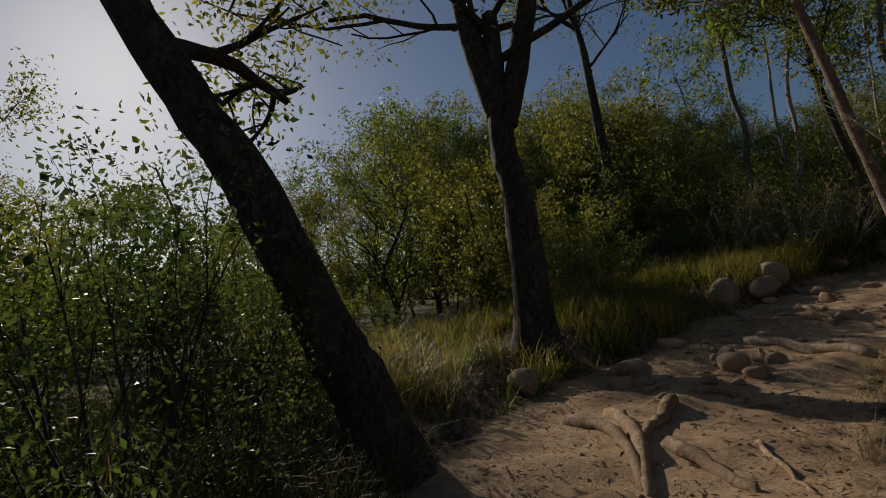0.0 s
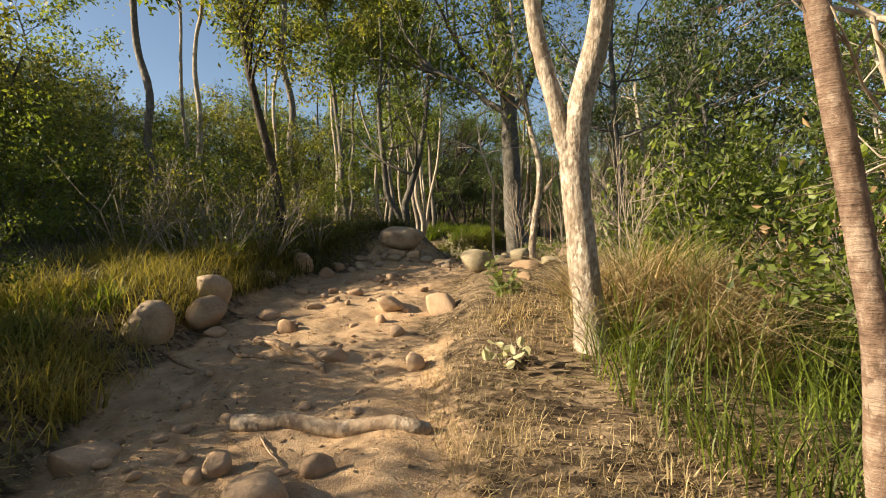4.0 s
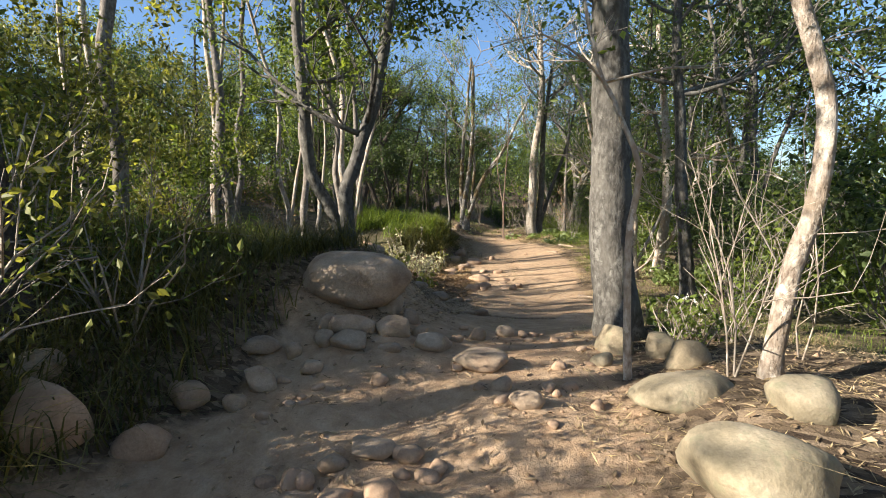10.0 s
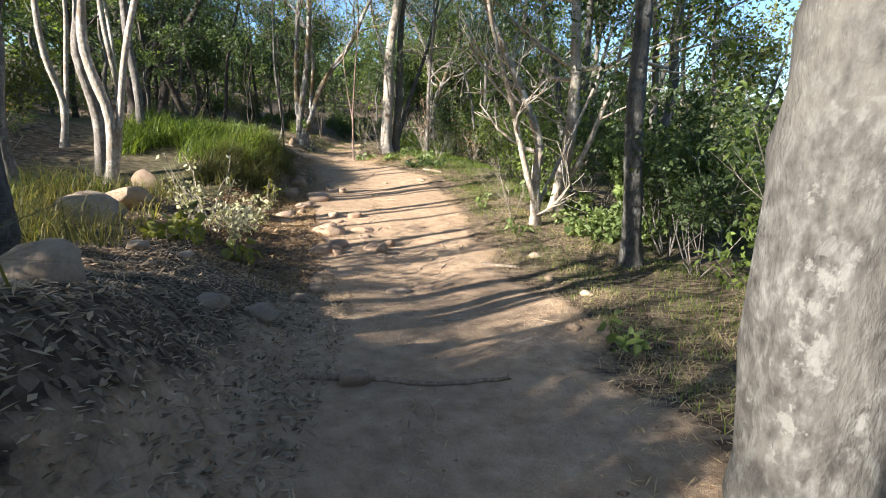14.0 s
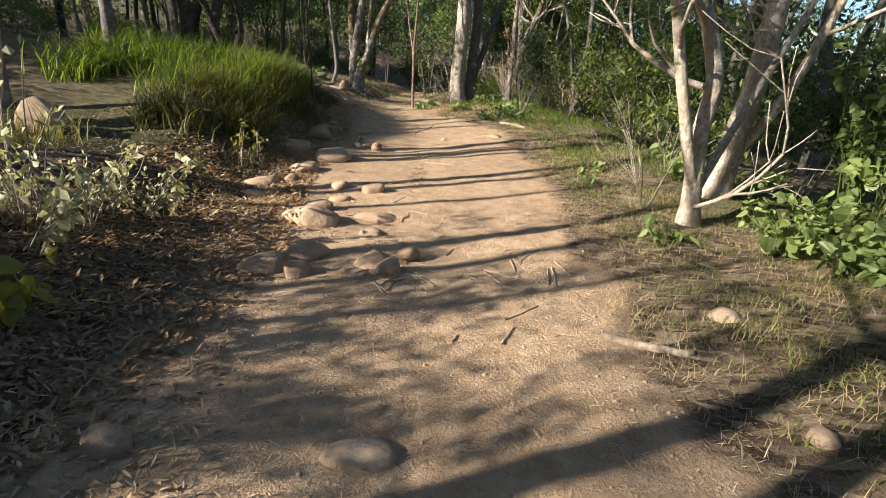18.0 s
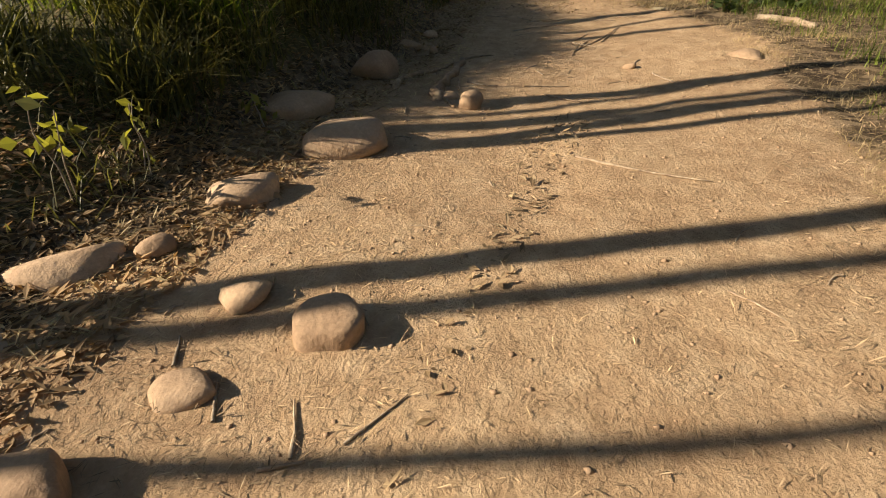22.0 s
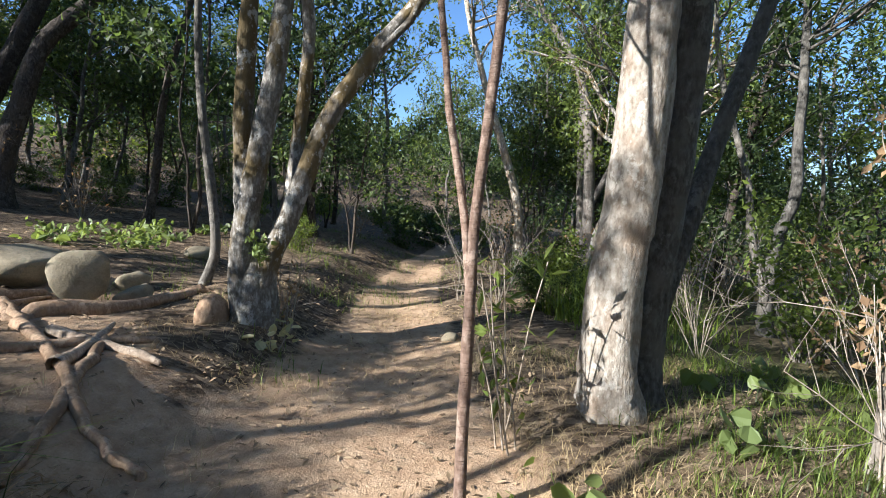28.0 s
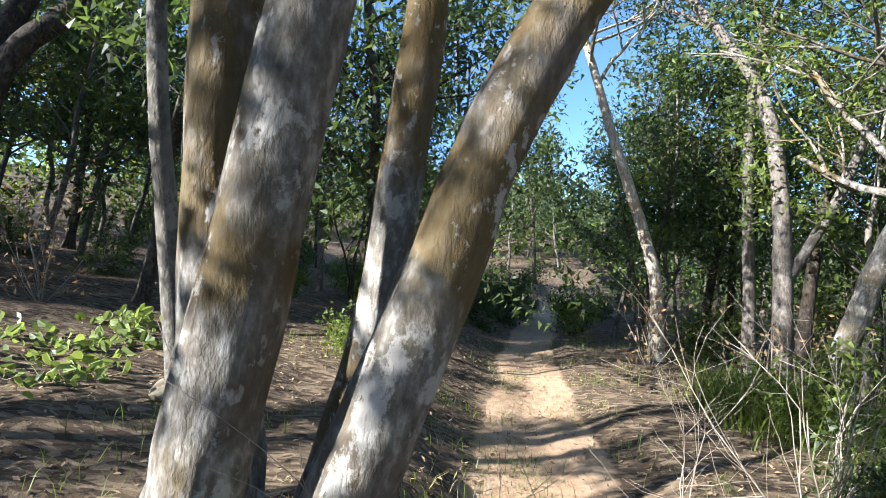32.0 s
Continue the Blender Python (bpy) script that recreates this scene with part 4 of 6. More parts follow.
tree('dark tree leaning over the reeds', (42.87, 4.25), [(0.150, [(-0.09, -0.15, 3.19), (-0.27, -0.46, 4.90), (-0.55, -0.93, 5.84)], 8.0)],
     BARK_DARK, LEAF_GREEN, top=8.0, limbs=8, reach=2.6, size=0.1, cluster=0.25, count=4800, low=0.45)
tree('pale mossy trunk leaning outward beside the reeds', (39.18, 5.90), [(0.170, [(-0.02, -0.03, 1.01), (-0.09, -0.14, 1.49), (-0.17, -0.26, 2.11), (-0.28, -0.42, 2.72)], 6.5)],
     BARK_MOSSY, LEAF_GREEN, top=6.5, limbs=7, reach=2.4, size=0.1, cluster=0.25, count=3360, low=0.5, sides=12)


def burl(x, y, w, h, bark, label):
    """The knotted foot from which several trunks rise."""
    v, f = BALLS[3]
    v = v * (1 + lumpy(v, 5, 0.3, 1.3))[:, None] * (w, w * 0.85, h)
    ob = new("stump", mesh_of("stump", v, f, bark))
    ob.location = (x, y, level(x, y) + h * 0.25)
    return tagged(ob, label, "stump")


burl(33.12, 11.45, 0.27, 0.62, BARK_MOSSY, "knotted brown foot of the pale trunk clump")
burl(32.85, 11.85, 0.2, 0.22, ROOT_WOOD, "sawn root swelling beside the trunk clump")


rng = np.random.default_rng(21)
# ---------------- the woods round about ----------------
TAKEN = [(o.location.x, o.location.y) for o in scene.objects if o.name.startswith("tree") and o.type == "EMPTY"]


def headroom(x, y):
    """How tall a tree may stand there and still leave the sun on the open stretches of the trail, and how firmly that holds."""
    best, firm = 99.0, 0.0
    flat = math.hypot(SUN.x, SUN.y)
    here = level(x, y)
    s = np.arange(0.5, 24, 0.5)
    for side in (-2.4, -1.2, 0.0, 1.2, 2.4):
        a = x - SUN.x / flat * s + SUN.y / flat * side
        b = y - SUN.y / flat * s - SUN.x / flat * side
        off, z, half = lie(a, b)
        hit = np.nonzero((np.abs(off + 0.3) < half + 0.5) | (np.hypot(a - 31.8, b - 12.3) < 1.6) | (np.hypot(a - 14.5, b - 10) < 1.3))[0]
        if len(hit):
            at = a[hit[0]]
            best = min(best, z[hit[0]] + s[hit[0]] * SUN.z / flat - here)
            firm = max(firm, 0.97 if 12.5 < at < 29.5 else 0.75 if 9 < at < 34 else 0.5 if at > 30 else 0.8)
    return best, firm


def free_places(count, xs, ys, gap, clear):
    """Places in a stretch of the plan that keep off the trail and off one another."""
    got = []
    for _ in range(count * 30):
        if len(got) >= count:
            break
        x, y = rng.uniform(*xs), rng.uniform(*ys)
        off, _, half = lie(x, y)
        if abs(off[0]) < half[0] + clear or (x - 31.5) ** 2 + (y - 13.5) ** 2 < 20 or (31 < x < 38.5 and 11 < y < 20.5) or any((x - a) ** 2 + (y - b) ** 2 < gap * gap for a, b in TAKEN):
            continue
        got.append((x, y))
        TAKEN.append((x, y))
    return got


LEAVES = {}


def leaves_of(kind):
    """Some of the leaf points of a tree or bush, about its foot."""
    if kind.name not in LEAVES:
        for c in kind.children:
            if c.name.startswith(("crown", "foliage")):
                co = np.zeros(len(c.data.vertices) * 3, np.float32)
                c.data.vertices.foreach_get("co", co)
                p = co.reshape(-1, 3)
                LEAVES[kind.name] = p[:: max(1, len(p) // 360)]
    return LEAVES.get(kind.name, np.zeros((1, 3)))


def sunlit_size(kind, x, y, size, turn, least=0.28):
    """The size at which a copy there leaves the open stretches of the trail in the sun (0: none does)."""
    p = leaves_of(kind)
    c, d = math.cos(turn), math.sin(turn)
    p = np.stack([p[:, 0] * c - p[:, 1] * d, p[:, 0] * d + p[:, 1] * c, p[:, 2]], 1)
    z = level(x, y)
    while size >= least:
        q = p * size + (x, y, z)
        drop = (q[:, 2] - 0.4) / SUN.z
        a, b = q[:, 0] - SUN.x * drop, q[:, 1] - SUN.y * drop
        off, _, half = lie(a, b)
        on = (off > -half - 0.8) & (off < half + np.where((a > 15) & (a < 27), 2.2, 0.1)) & (drop > 0)
        share = (on & (a > 12.5) & (a < 29.5)).mean()
        less = (on & (((a > 5.5) & (a <= 12.5)) | ((a >= 29.5) & (a < 44)))).mean() + 0.7 * (((np.hypot(a - 32.5, b - 12.6) < 2.2) | (np.hypot(a - 36.5, b - 17.5) < 2.8)) & (drop > 0)).mean() + 1.2 * (((np.hypot(a - 1.5, b - 7.5) < 3) | (np.hypot(a - 3.8, b - 9.3) < 2.4) | (np.hypot(a - 2.2, b - 4.2) < 2.6)) & (drop > 0)).mean()
        if share < 0.022 and less < 0.06:
            return size
        size *= 0.85
    return 0.0


def put_copy(kind, x, y, size, turn):
    copy_thing(kind, Matrix.Translation((x, y, level(x, y))) @ Matrix.Rotation(turn, 4, "Z") @ Matrix.Scale(size, 4))


def spread_copies(kinds, places, low=0.85, high=1.25, least=0.28, free=False):
    """Copies at the places, none so tall that it would shade the open trail for long."""
    for k, (x, y) in enumerate(places):
        kind, turn, s = kinds[k % len(kinds)], rng.uniform(0, 6.28), rng.uniform(low, high)
        s = s if free else sunlit_size(kind, x, y, s, turn, least)
        if s:
            put_copy(kind, x, y, s, turn)


def farthest(places, n):
    """The first n places whose headroom is greatest, then the rest."""
    order = sorted(places, key=lambda q: -headroom(*q)[0])
    return order[:n] + [q for q in places if q not in order[:n]]


def pale_clump(x, y, n, label):
    stems = []
    for k in range(n):
        a = 6.28 * k / n + rng.uniform(-0.4, 0.4)
        h = rng.uniform(3.5, 5)
        stems.append((rng.uniform(0.03, 0.055), [(0.05 * math.cos(a), 0.05 * math.sin(a), 0.2)] + straight(h, rng.uniform(0.05, 0.22), a, 0.06), h + 1.6))
    return tree(label, (x, y), stems, BARK_PALE, LEAF_OLIVE, top=6, limbs=6, reach=1.6, count=3800, size=0.14, depth=1, sides=5, low=0.3, cluster=0.2, twig_sides=3, plain=True, step=0.45, join=True, group="pale saplings in the wood")


def wood_tree(x, y, r, h, lean, bark, leaves, count, label, low=0.3, size=0.17, limbs=11, reach=2.8, group="trees of the wood"):
    stems = [(r, straight(h * 0.55, lean, rng.uniform(0, 6.28), 0.07, 5), h)]
    if rng.random() < 0.6:
        a = rng.uniform(0, 6.28)
        stems.append((r * 0.7, [(0.1 * math.cos(a), 0.1 * math.sin(a), 0.3)] + straight(h * 0.45, 0.22, a, 0.05, 4), h * 0.85))
    return tree(label, (x, y), stems, bark, leaves, top=h, limbs=limbs, reach=reach, count=count, size=size, depth=1, sides=7, low=low, cluster=0.24, group=group, twig_sides=3, plain=True, step=0.45, join=True)


# slender pale saplings on the hillside
spots = farthest(free_places(40, (5, 29), (12.8, 25), 1.3, 2.4), 3)
kinds = [pale_clump(*spots[0], 5, "clump of slender pale saplings on the hillside"), pale_clump(*spots[1], 4, "clump of slender pale saplings on the hillside"),
         pale_clump(*spots[2], 6, "dense clump of slender pale saplings on the hillside")]
spread_copies(kinds, spots[3:], 0.8, 1.15)
# the wood on the hillside
spots = farthest(free_places(56, (2, 48), (15, 44), 1.9, 4), 3)
kinds = [wood_tree(*spots[0], 0.11, 8.5, 0.08, BARK_GREY, LEAF_OLIVE, 3200, "grey tree with olive leaves in the hillside wood"),
         wood_tree(*spots[1], 0.07, 7.5, 0.12, BARK_LICHEN, LEAF_GREEN, 3200, "slim dark tree in the hillside wood"),
         wood_tree(*spots[2], 0.12, 9.0, 0.06, BARK_GREY, LEAF_GREEN, 3200, "tall grey tree in the hillside wood")]
spread_copies(kinds, spots[3:])
# taller trees farther up the hill
spread_copies(kinds, free_places(20, (-6, 32), (23, 34), 1.8, 4), 1.2, 1.6)
spread_copies(kinds, free_places(26, (-2, 27), (33, 46), 2.2, 4), 1.4, 1.9)
# the deep wood ahead
spots = free_places(26, (36, 50), (11.5, 30), 1.5, 1.0) + free_places(26, (41, 52), (-4, 8.3), 1.3, 1.2) + free_places(34, (48, 78), (-14, 36), 2.3, 1.2)
kinds = [wood_tree(*spots[0], 0.13, 9.5, 0.1, BARK_DARK, LEAF_DEEP, 3400, "dark tree in the deep wood"),
         wood_tree(*spots[1], 0.07, 8.0, 0.16, BARK_LICHEN, LEAF_DEEP, 3600, "leaning grey tree in the deep wood"),
         wood_tree(*spots[3], 0.05, 7.0, 0.12, BARK_DARK, LEAF_DEEP, 3000, "thin crooked dark tree in the deep wood", limbs=10),
         wood_tree(*spots[2], 0.09, 9.0, 0.05, BARK_GREY, LEAF_GREEN, 3800, "pale tree in the deep wood")]
spread_copies(kinds, spots[4:], 0.7, 1.15)
# deep wood on the slope above the last stretch, added to shade it
for k, (x, y) in enumerate(((27.4, 17.0), (28.9, 16.8), (30.3, 16.2), (33.2, 17.4))):
    TAKEN.append((x, y))
    put_copy(kinds[(0, 3, 1)[k % 3]], x, y, (0.62, 0.7, 0.6)[k % 3], 1.9 * k)
spread_copies(kinds, free_places(16, (22, 31), (16, 27), 1.0, 1.0), 0.5, 0.8)
# the lower side
spots = free_places(15, (21, 48), (-24, 2.6), 2.6, 3.0)
kinds = [wood_tree(*spots[0], 0.13, 8.5, 0.1, BARK_GREY, LEAF_GREEN, 3000, "tree with green leaves below the trail"),
         wood_tree(*spots[1], 0.1, 7.5, 0.15, BARK_GREY, LEAF_OLIVE, 3000, "slim tree with olive leaves below the trail", low=0.25),
         wood_tree(*spots[2], 0.12, 8.0, 0.08, BARK_PALE, LEAF_GREEN, 5000, "pale tree below the trail")]
spread_copies(kinds, spots[3:])
spread_copies(kinds, free_places(12, (1, 21), (-24, 0), 2.6, 3.0), 0.5, 0.75)
# tall stems above the high bank, leafless below
# the last two are added to cast more shadow streaks on the trail
spots = [(9.3, 13.9), (11.2, 14.8), (13.3, 13.4), (14.6, 15.2), (16.2, 13.6), (17.6, 14.9), (18.9, 13.3), (20.3, 14.6), (21.6, 13.5), (23.0, 14.9), (24.6, 14.0), (26.3, 15.3), (19.6, 15.6), (20.9, 13.0)]
TAKEN.extend(spots)
kinds = [wood_tree(*spots[0], 0.1, 9.5, 0.03, BARK_GREY, LEAF_OLIVE, 4800, "tall grey stem with a high crown on the hillside", 0.56, 0.16, 8, 1.8, "tall stems on the hillside"),
         wood_tree(*spots[1], 0.08, 9.0, 0.05, BARK_PALE, LEAF_GREEN, 4400, "tall pale stem with a high crown on the hillside", 0.56, 0.16, 7, 1.6, "tall stems on the hillside")]
for k, (x, y) in enumerate(spots[2:]):
    copy_thing(kinds[k % 2], Matrix.Translation((x, y, level(x, y))) @ Matrix.Rotation(rng.uniform(0, 6.28), 4, "Z") @ Matrix.Scale(rng.uniform(0.9, 1.2), 4))
# a bushy tree behind the forked one
wood_tree(-1.0, 13.6, 0.09, 3.6, 0.05, BARK_DARK, LEAF_GREEN, 2600, "dense dark tree on the grassy bank", 0.3, 0.1, 16, 2.0, "")
wood_tree(1.6, 17.4, 0.09, 2.9, 0.05, BARK_DARK, LEAF_OLIVE, 5000, "dense olive tree on the grassy bank", 0.2, 0.1, 14, 1.9, "")
# thin trees against the sky near the start
spots = free_places(13, (-20, 1.2), (9, 28), 2.4, 2.5)
kinds = [wood_tree(*spots[0], 0.08, 6.0, 0.1, BARK_DARK, LEAF_OLIVE, 3600, "thin tree against the bright sky", 0.3, 0.11, 8, 1.8, "thin trees against the sky"),
         wood_tree(*spots[1], 0.06, 5.0, 0.15, BARK_DARK, LEAF_GREEN, 3200, "thin leaning tree against the bright sky", 0.3, 0.11, 8, 1.6, "thin trees against the sky")]
spread_copies(kinds, spots[2:], 0.8, 1.15)
spots = free_places(14, (-9, 4), (16, 30), 2.0, 2.5)
spread_copies(kinds, spots, 1.0, 1.5)
spots = free_places(9, (-16, 14), (-24, -7), 3, 3)
spread_copies([kinds[0]], spots)


def bush(x, y, h, w, count, leaves, label, bark=BARK_GREY, size=0.11, name="bush", group="bushes", plain=False, join=False):
    """A shrub: many thin stems from one foot, leafed to the ground."""
    root = tagged(empty(name, x, y), label, "bush", group)
    tips = []
    s, fine = Soup(), None if join else Soup()
    for _ in range(7):
        s = s if join else Soup()
        a = rng.uniform(0, 6.28)
        way = np.array((math.cos(a) * w * 0.5, math.sin(a) * w * 0.5, h * rng.uniform(0.6, 1.0)))
        twigs(s, (0.06 * math.cos(a), 0.06 * math.sin(a), -0.05), way / np.linalg.norm(way), np.linalg.norm(way) * 0.75, 0.014, 2, tips, 0.5, 0.15, 3, (1, 3), 0.45, fine)
        if not join:
            part("stem", s.mesh("stem", bark), root)
    if fine:
        tagged(part("branchwork", fine.mesh("branchwork", bark), root), kind="stuff")
    if join:
        tagged(part("shrub_frame", s.mesh("shrub_frame", bark), root), kind="stuff")
    if count:
        part("foliage", leaf_mesh("foliage", tips, count, 0.13, size, leaves, 0.3, 0.5, plain), root)
    return root


# leafy trees closing the view above the bank
spots = [(0.2, 18.6), (3.0, 19.8), (5.6, 20.4), (-1.8, 15.6)]
TAKEN.extend(spots)
leafy = wood_tree(*spots[0], 0.09, 5.0, 0.06, BARK_DARK, LEAF_OLIVE, 5200, "leafy olive-green tree above the bank", 0.2, 0.15, 16, 2.1, "leafy trees above the bank")
spread_copies([leafy], spots[1:], 0.9, 1.1, 0.4)
# the last two are added up-sun to shade the early trail's left edge
for k, (x, y, size) in enumerate(((-5.6, 6.6, 0.55), (-8.4, 9.0, 0.75), (7.4, 18.6, 1.0), (7.2, 17.2, 0.9), (6.8, 19.4, 1.1), (4.4, 21.2, 1.2), (1.3, 12.6, 0.62), (2.2, 12.2, 0.5))):
    TAKEN.append((x, y))
    put_copy(leafy, x, y, size, 2.3 * k)
# high canopy over the lower edge of the trail, added to block skylight
spots = [(21.9, 2.2), (25.2, 3.0), (26.6, 0.6), (36.4, 3.6), (-3.2, -1.6), (30.2, 0.4)]
TAKEN.extend(spots)
sky_blocker = wood_tree(*spots[0], 0.13, 8.5, 0.04, BARK_LICHEN, LEAF_DEEP, 4800, "tall tree with a broad dark crown below the trail", 0.55, 0.19, 14, 4.2, "tall trees below the trail")
for x, y in spots[1:]:
    copy_thing(sky_blocker, Matrix.Translation((x, y, level(x, y))) @ Matrix.Rotation(rng.uniform(0, 6.28), 4, "Z") @ Matrix.Scale(rng.uniform(0.9, 1.1), 4))
# scrub on the bank
spots = free_places(16, (7.2, 10.6), (9.9, 13.2), 0.6, 0.8)
scrub = [bush(*spots[0], 1.2, 1.1, 700, LEAF_OLIVE, "twiggy olive scrub on the grassy bank", TWIG, 0.05, group="scrub on the bank"),
         bush(*spots[1], 1.3, 1.1, 800, LEAF_GREEN, "leafy green scrub on the grassy bank", TWIG, 0.05, group="scrub on the bank")]
for k, (x, y) in enumerate(spots[2:]):
    copy_thing(scrub[k % 2], Matrix.Translation((x, y, level(x, y))) @ Matrix.Rotation(rng.uniform(0, 6.28), 4, "Z") @ Matrix.Scale(rng.uniform(0.7, 1.25), 4))
# tall leafy shrubs behind the grassy bank
spots = free_places(2, (6.4, 10.4), (11.5, 17), 0.95, 2.6) + free_places(28, (1.8, 10.4), (10.4, 17), 0.95, 2.6)
kinds3 = [bush(*spots[0], 2.9, 2.0, 3200, LEAF_OLIVE, "tall olive-green shrub behind the grassy bank", BARK_GREY, 0.095, group="shrubs behind the bank"),
          bush(*spots[1], 2.6, 2.2, 3000, LEAF_GREEN, "tall green shrub behind the grassy bank", BARK_GREY, 0.095, group="shrubs behind the bank")]
spread_copies(kinds3, [q for q in spots[2:] if q[0] > 5.6], 0.8, 1.35, 0.35)
spread_copies(kinds3, [q for q in spots[2:] if q[0] <= 5.6], 0.4, 0.55, 0.3)
# shrubs added on the bank only to throw shade over the stony stretch
for x, y, size in ((14.5, 13.3, 0.8), (15.1, 13.7, 0.85), (10.5, 12.1, 0.72), (9.7, 12.7, 0.8), (11.2, 12.5, 0.66), (3.2, 10.2, 0.6), (2.6, 10.3, 0.66), (3.7, 10.0, 0.5)):
    TAKEN.append((x, y))
    put_copy(kinds3[len(TAKEN) % 2], x, y, size, x * 7)
# undergrowth
spots = free_places(14, (11, 19), (-4, 2.6), 1.2, 3.2) + free_places(46, (19, 46), (-3, 4.8), 1.1, 2.5)
kinds = [bush(*spots[0], 1.9, 1.8, 1600, LEAF_DEEP, "dense dark green bush below the trail"), bush(*spots[1], 1.4, 1.6, 1300, LEAF_GREEN, "green bush below the trail"),
         bush(*spots[2], 2.3, 1.6, 1500, LEAF_GREEN, "tall green bush below the trail"), bush(*spots[3], 1.6, 1.5, 260, LEAF_DRY, "bare twiggy bush with a few dry leaves", TWIG)]
spread_copies(kinds, spots[4:], 0.8, 1.3)
for k, (x, y) in enumerate(((14.3, 3.0), (15.3, 4.0), (16.2, 3.4), (17.2, 4.0), (15.0, 2.2), (13.0, 2.6), (18.6, 3.6), (16.9, 2.2), (11.0, 2.8), (19.7, 3.1), (9.8, 3.2))):
    TAKEN.append((x, y))
    put_copy(kinds[(0, 1, 2)[k % 3]], x, y, (1.0, 0.85, 1.15, 0.75)[k % 4], 2.1 * k)
spots = farthest([q for q in free_places(64, (3, 32), (12.2, 22), 1.0, 2.2) if not (10.5 < q[0] < 20 and q[1] < 14)], 3)
kinds2 = [bush(*spots[0], 1.8, 1.9, 1400, LEAF_OLIVE, "olive-green bush on the hillside", join=True), bush(*spots[1], 2.4, 1.8, 1400, LEAF_GREEN, "tall leafy bush on the hillside", join=True),
          bush(*spots[2], 1.7, 1.5, 150, LEAF_DRY, "grey twiggy bush on the hillside", TWIG, join=True)]
spread_copies(kinds2, spots[3:], 0.8, 1.3)
spots = free_places(90, (35.5, 58), (-2, 28), 1.0, 0.9)
far_kinds = [bush(*spots[0], 1.3, 1.5, 2200, LEAF_DEEP, "low dark bush under the trees", plain=True, size=0.1, join=True), bush(*spots[1], 1.1, 1.4, 1800, LEAF_GREEN, "low green bush under the trees", plain=True, size=0.1, join=True)]
spread_copies(far_kinds + [bush(*spots[2], 1.5, 1.5, 200, LEAF_DRY, "bare twiggy bush under the trees", TWIG, join=True)], spots[3:], 0.5, 0.95)
for k, (x, y) in enumerate(((45.4, 10.9), (46.4, 8.2), (48.4, 10.2), (49.4, 8.0), (51.0, 9.4), (50.2, 10.8))):
    put_copy(far_kinds[k % 2], x, y, 0.85 + 0.1 * (k % 3), 1.7 * k)
spots = [(-1.5, 2.5), (-2.3, 3.3), (-1.3, 3.4), (-3.2, 2.7), (-3.4, 4.2), (-2.1, 4.4), (-2.2, 2.2), (-4.2, 3.4), (-1.6, 5.2), (-3.0, 5.4)]
dark = bush(*spots[0], 1.5, 1.5, 2800, LEAF_DEEP, "dense dark bush in the shade beside the trail", BARK_DARK, 0.05, group="dark bushes at the start")
for x, y in spots[1:]:
    copy_thing(dark, Matrix.Translation((x, y, level(x, y))) @ Matrix.Rotation(rng.uniform(0, 6.28), 4, "Z") @ Matrix.Scale(rng.uniform(0.6, 0.95), 4))
spots = [(0.2, 9.6), (1.4, 10.3), (2.8, 10.6)] + free_places(46, (-12, -0.9), (1.2, 14), 0.95, 1.35)
spread_copies([kinds[0], kinds2[0], kinds[0], kinds2[1]], spots, 0.6, 1.0)
spots = free_places(20, (2.5, 12), (-6, 1.9), 1.3, 2.6)
spread_copies([kinds[2], kinds[3], kinds2[0]], spots, 0.8, 1.2)


# ---------------- woods in the distance ----------------
def far_woods(label, count, ring, heights, size, leaves):
    """Masses of foliage round the place, with an uneven skyline."""
    a = rng.uniform(0, 2 * np.pi, count)
    d = rng.uniform(*ring, count)
    x, y = 24 + np.cos(a) * d * 1.25, 9 + np.sin(a) * d
    top = heights[1] * (0.72 + 0.28 * wavy(x, y, 5, 31)) * (0.85 + 0.3 * wavy(x, y, 14, 32))
    # thinner towards the sun
    open_side = np.exp(-(((a - 2.2) / 0.5) ** 2))
    top = top * (1 - 0.55 * open_side)
    # taller up the hill ahead
    top = top * (1 + 0.9 * np.exp(-(((a - 1.05) / 0.42) ** 2)))
    z = ground(x, y, False)[0] + heights[0] + (top - heights[0]) * rng.uniform(0, 1, count) ** 0.8
    stuff("distant_woods", leaf_mesh("distant_woods", np.stack([x, y, z], 1), count, 0.05, size, leaves, 0.2, 0.8, True), label, "woods")


far_woods("dark wooded distance all round", 50000, (40, 60), (0.0, 7.5), 0.38, LEAF_DEEP)
far_woods("green wooded distance all round", 50000, (36, 56), (0.0, 7), 0.34, LEAF_GREEN)
far_woods("wooded hills far off", 36000, (60, 105), (0.0, 10), 0.8, LEAF_DEEP)


rng = np.random.default_rng(22)
# ---------------- stones: x, y, width, height over the ground, turn ----------------
def stones(rows, material, label, name="stone", facets=0.5, group=""):
    for x, y, w, h, a in rows:
        boulder(x, y, w, h, a, material, label, name, 0.8, facets, group)


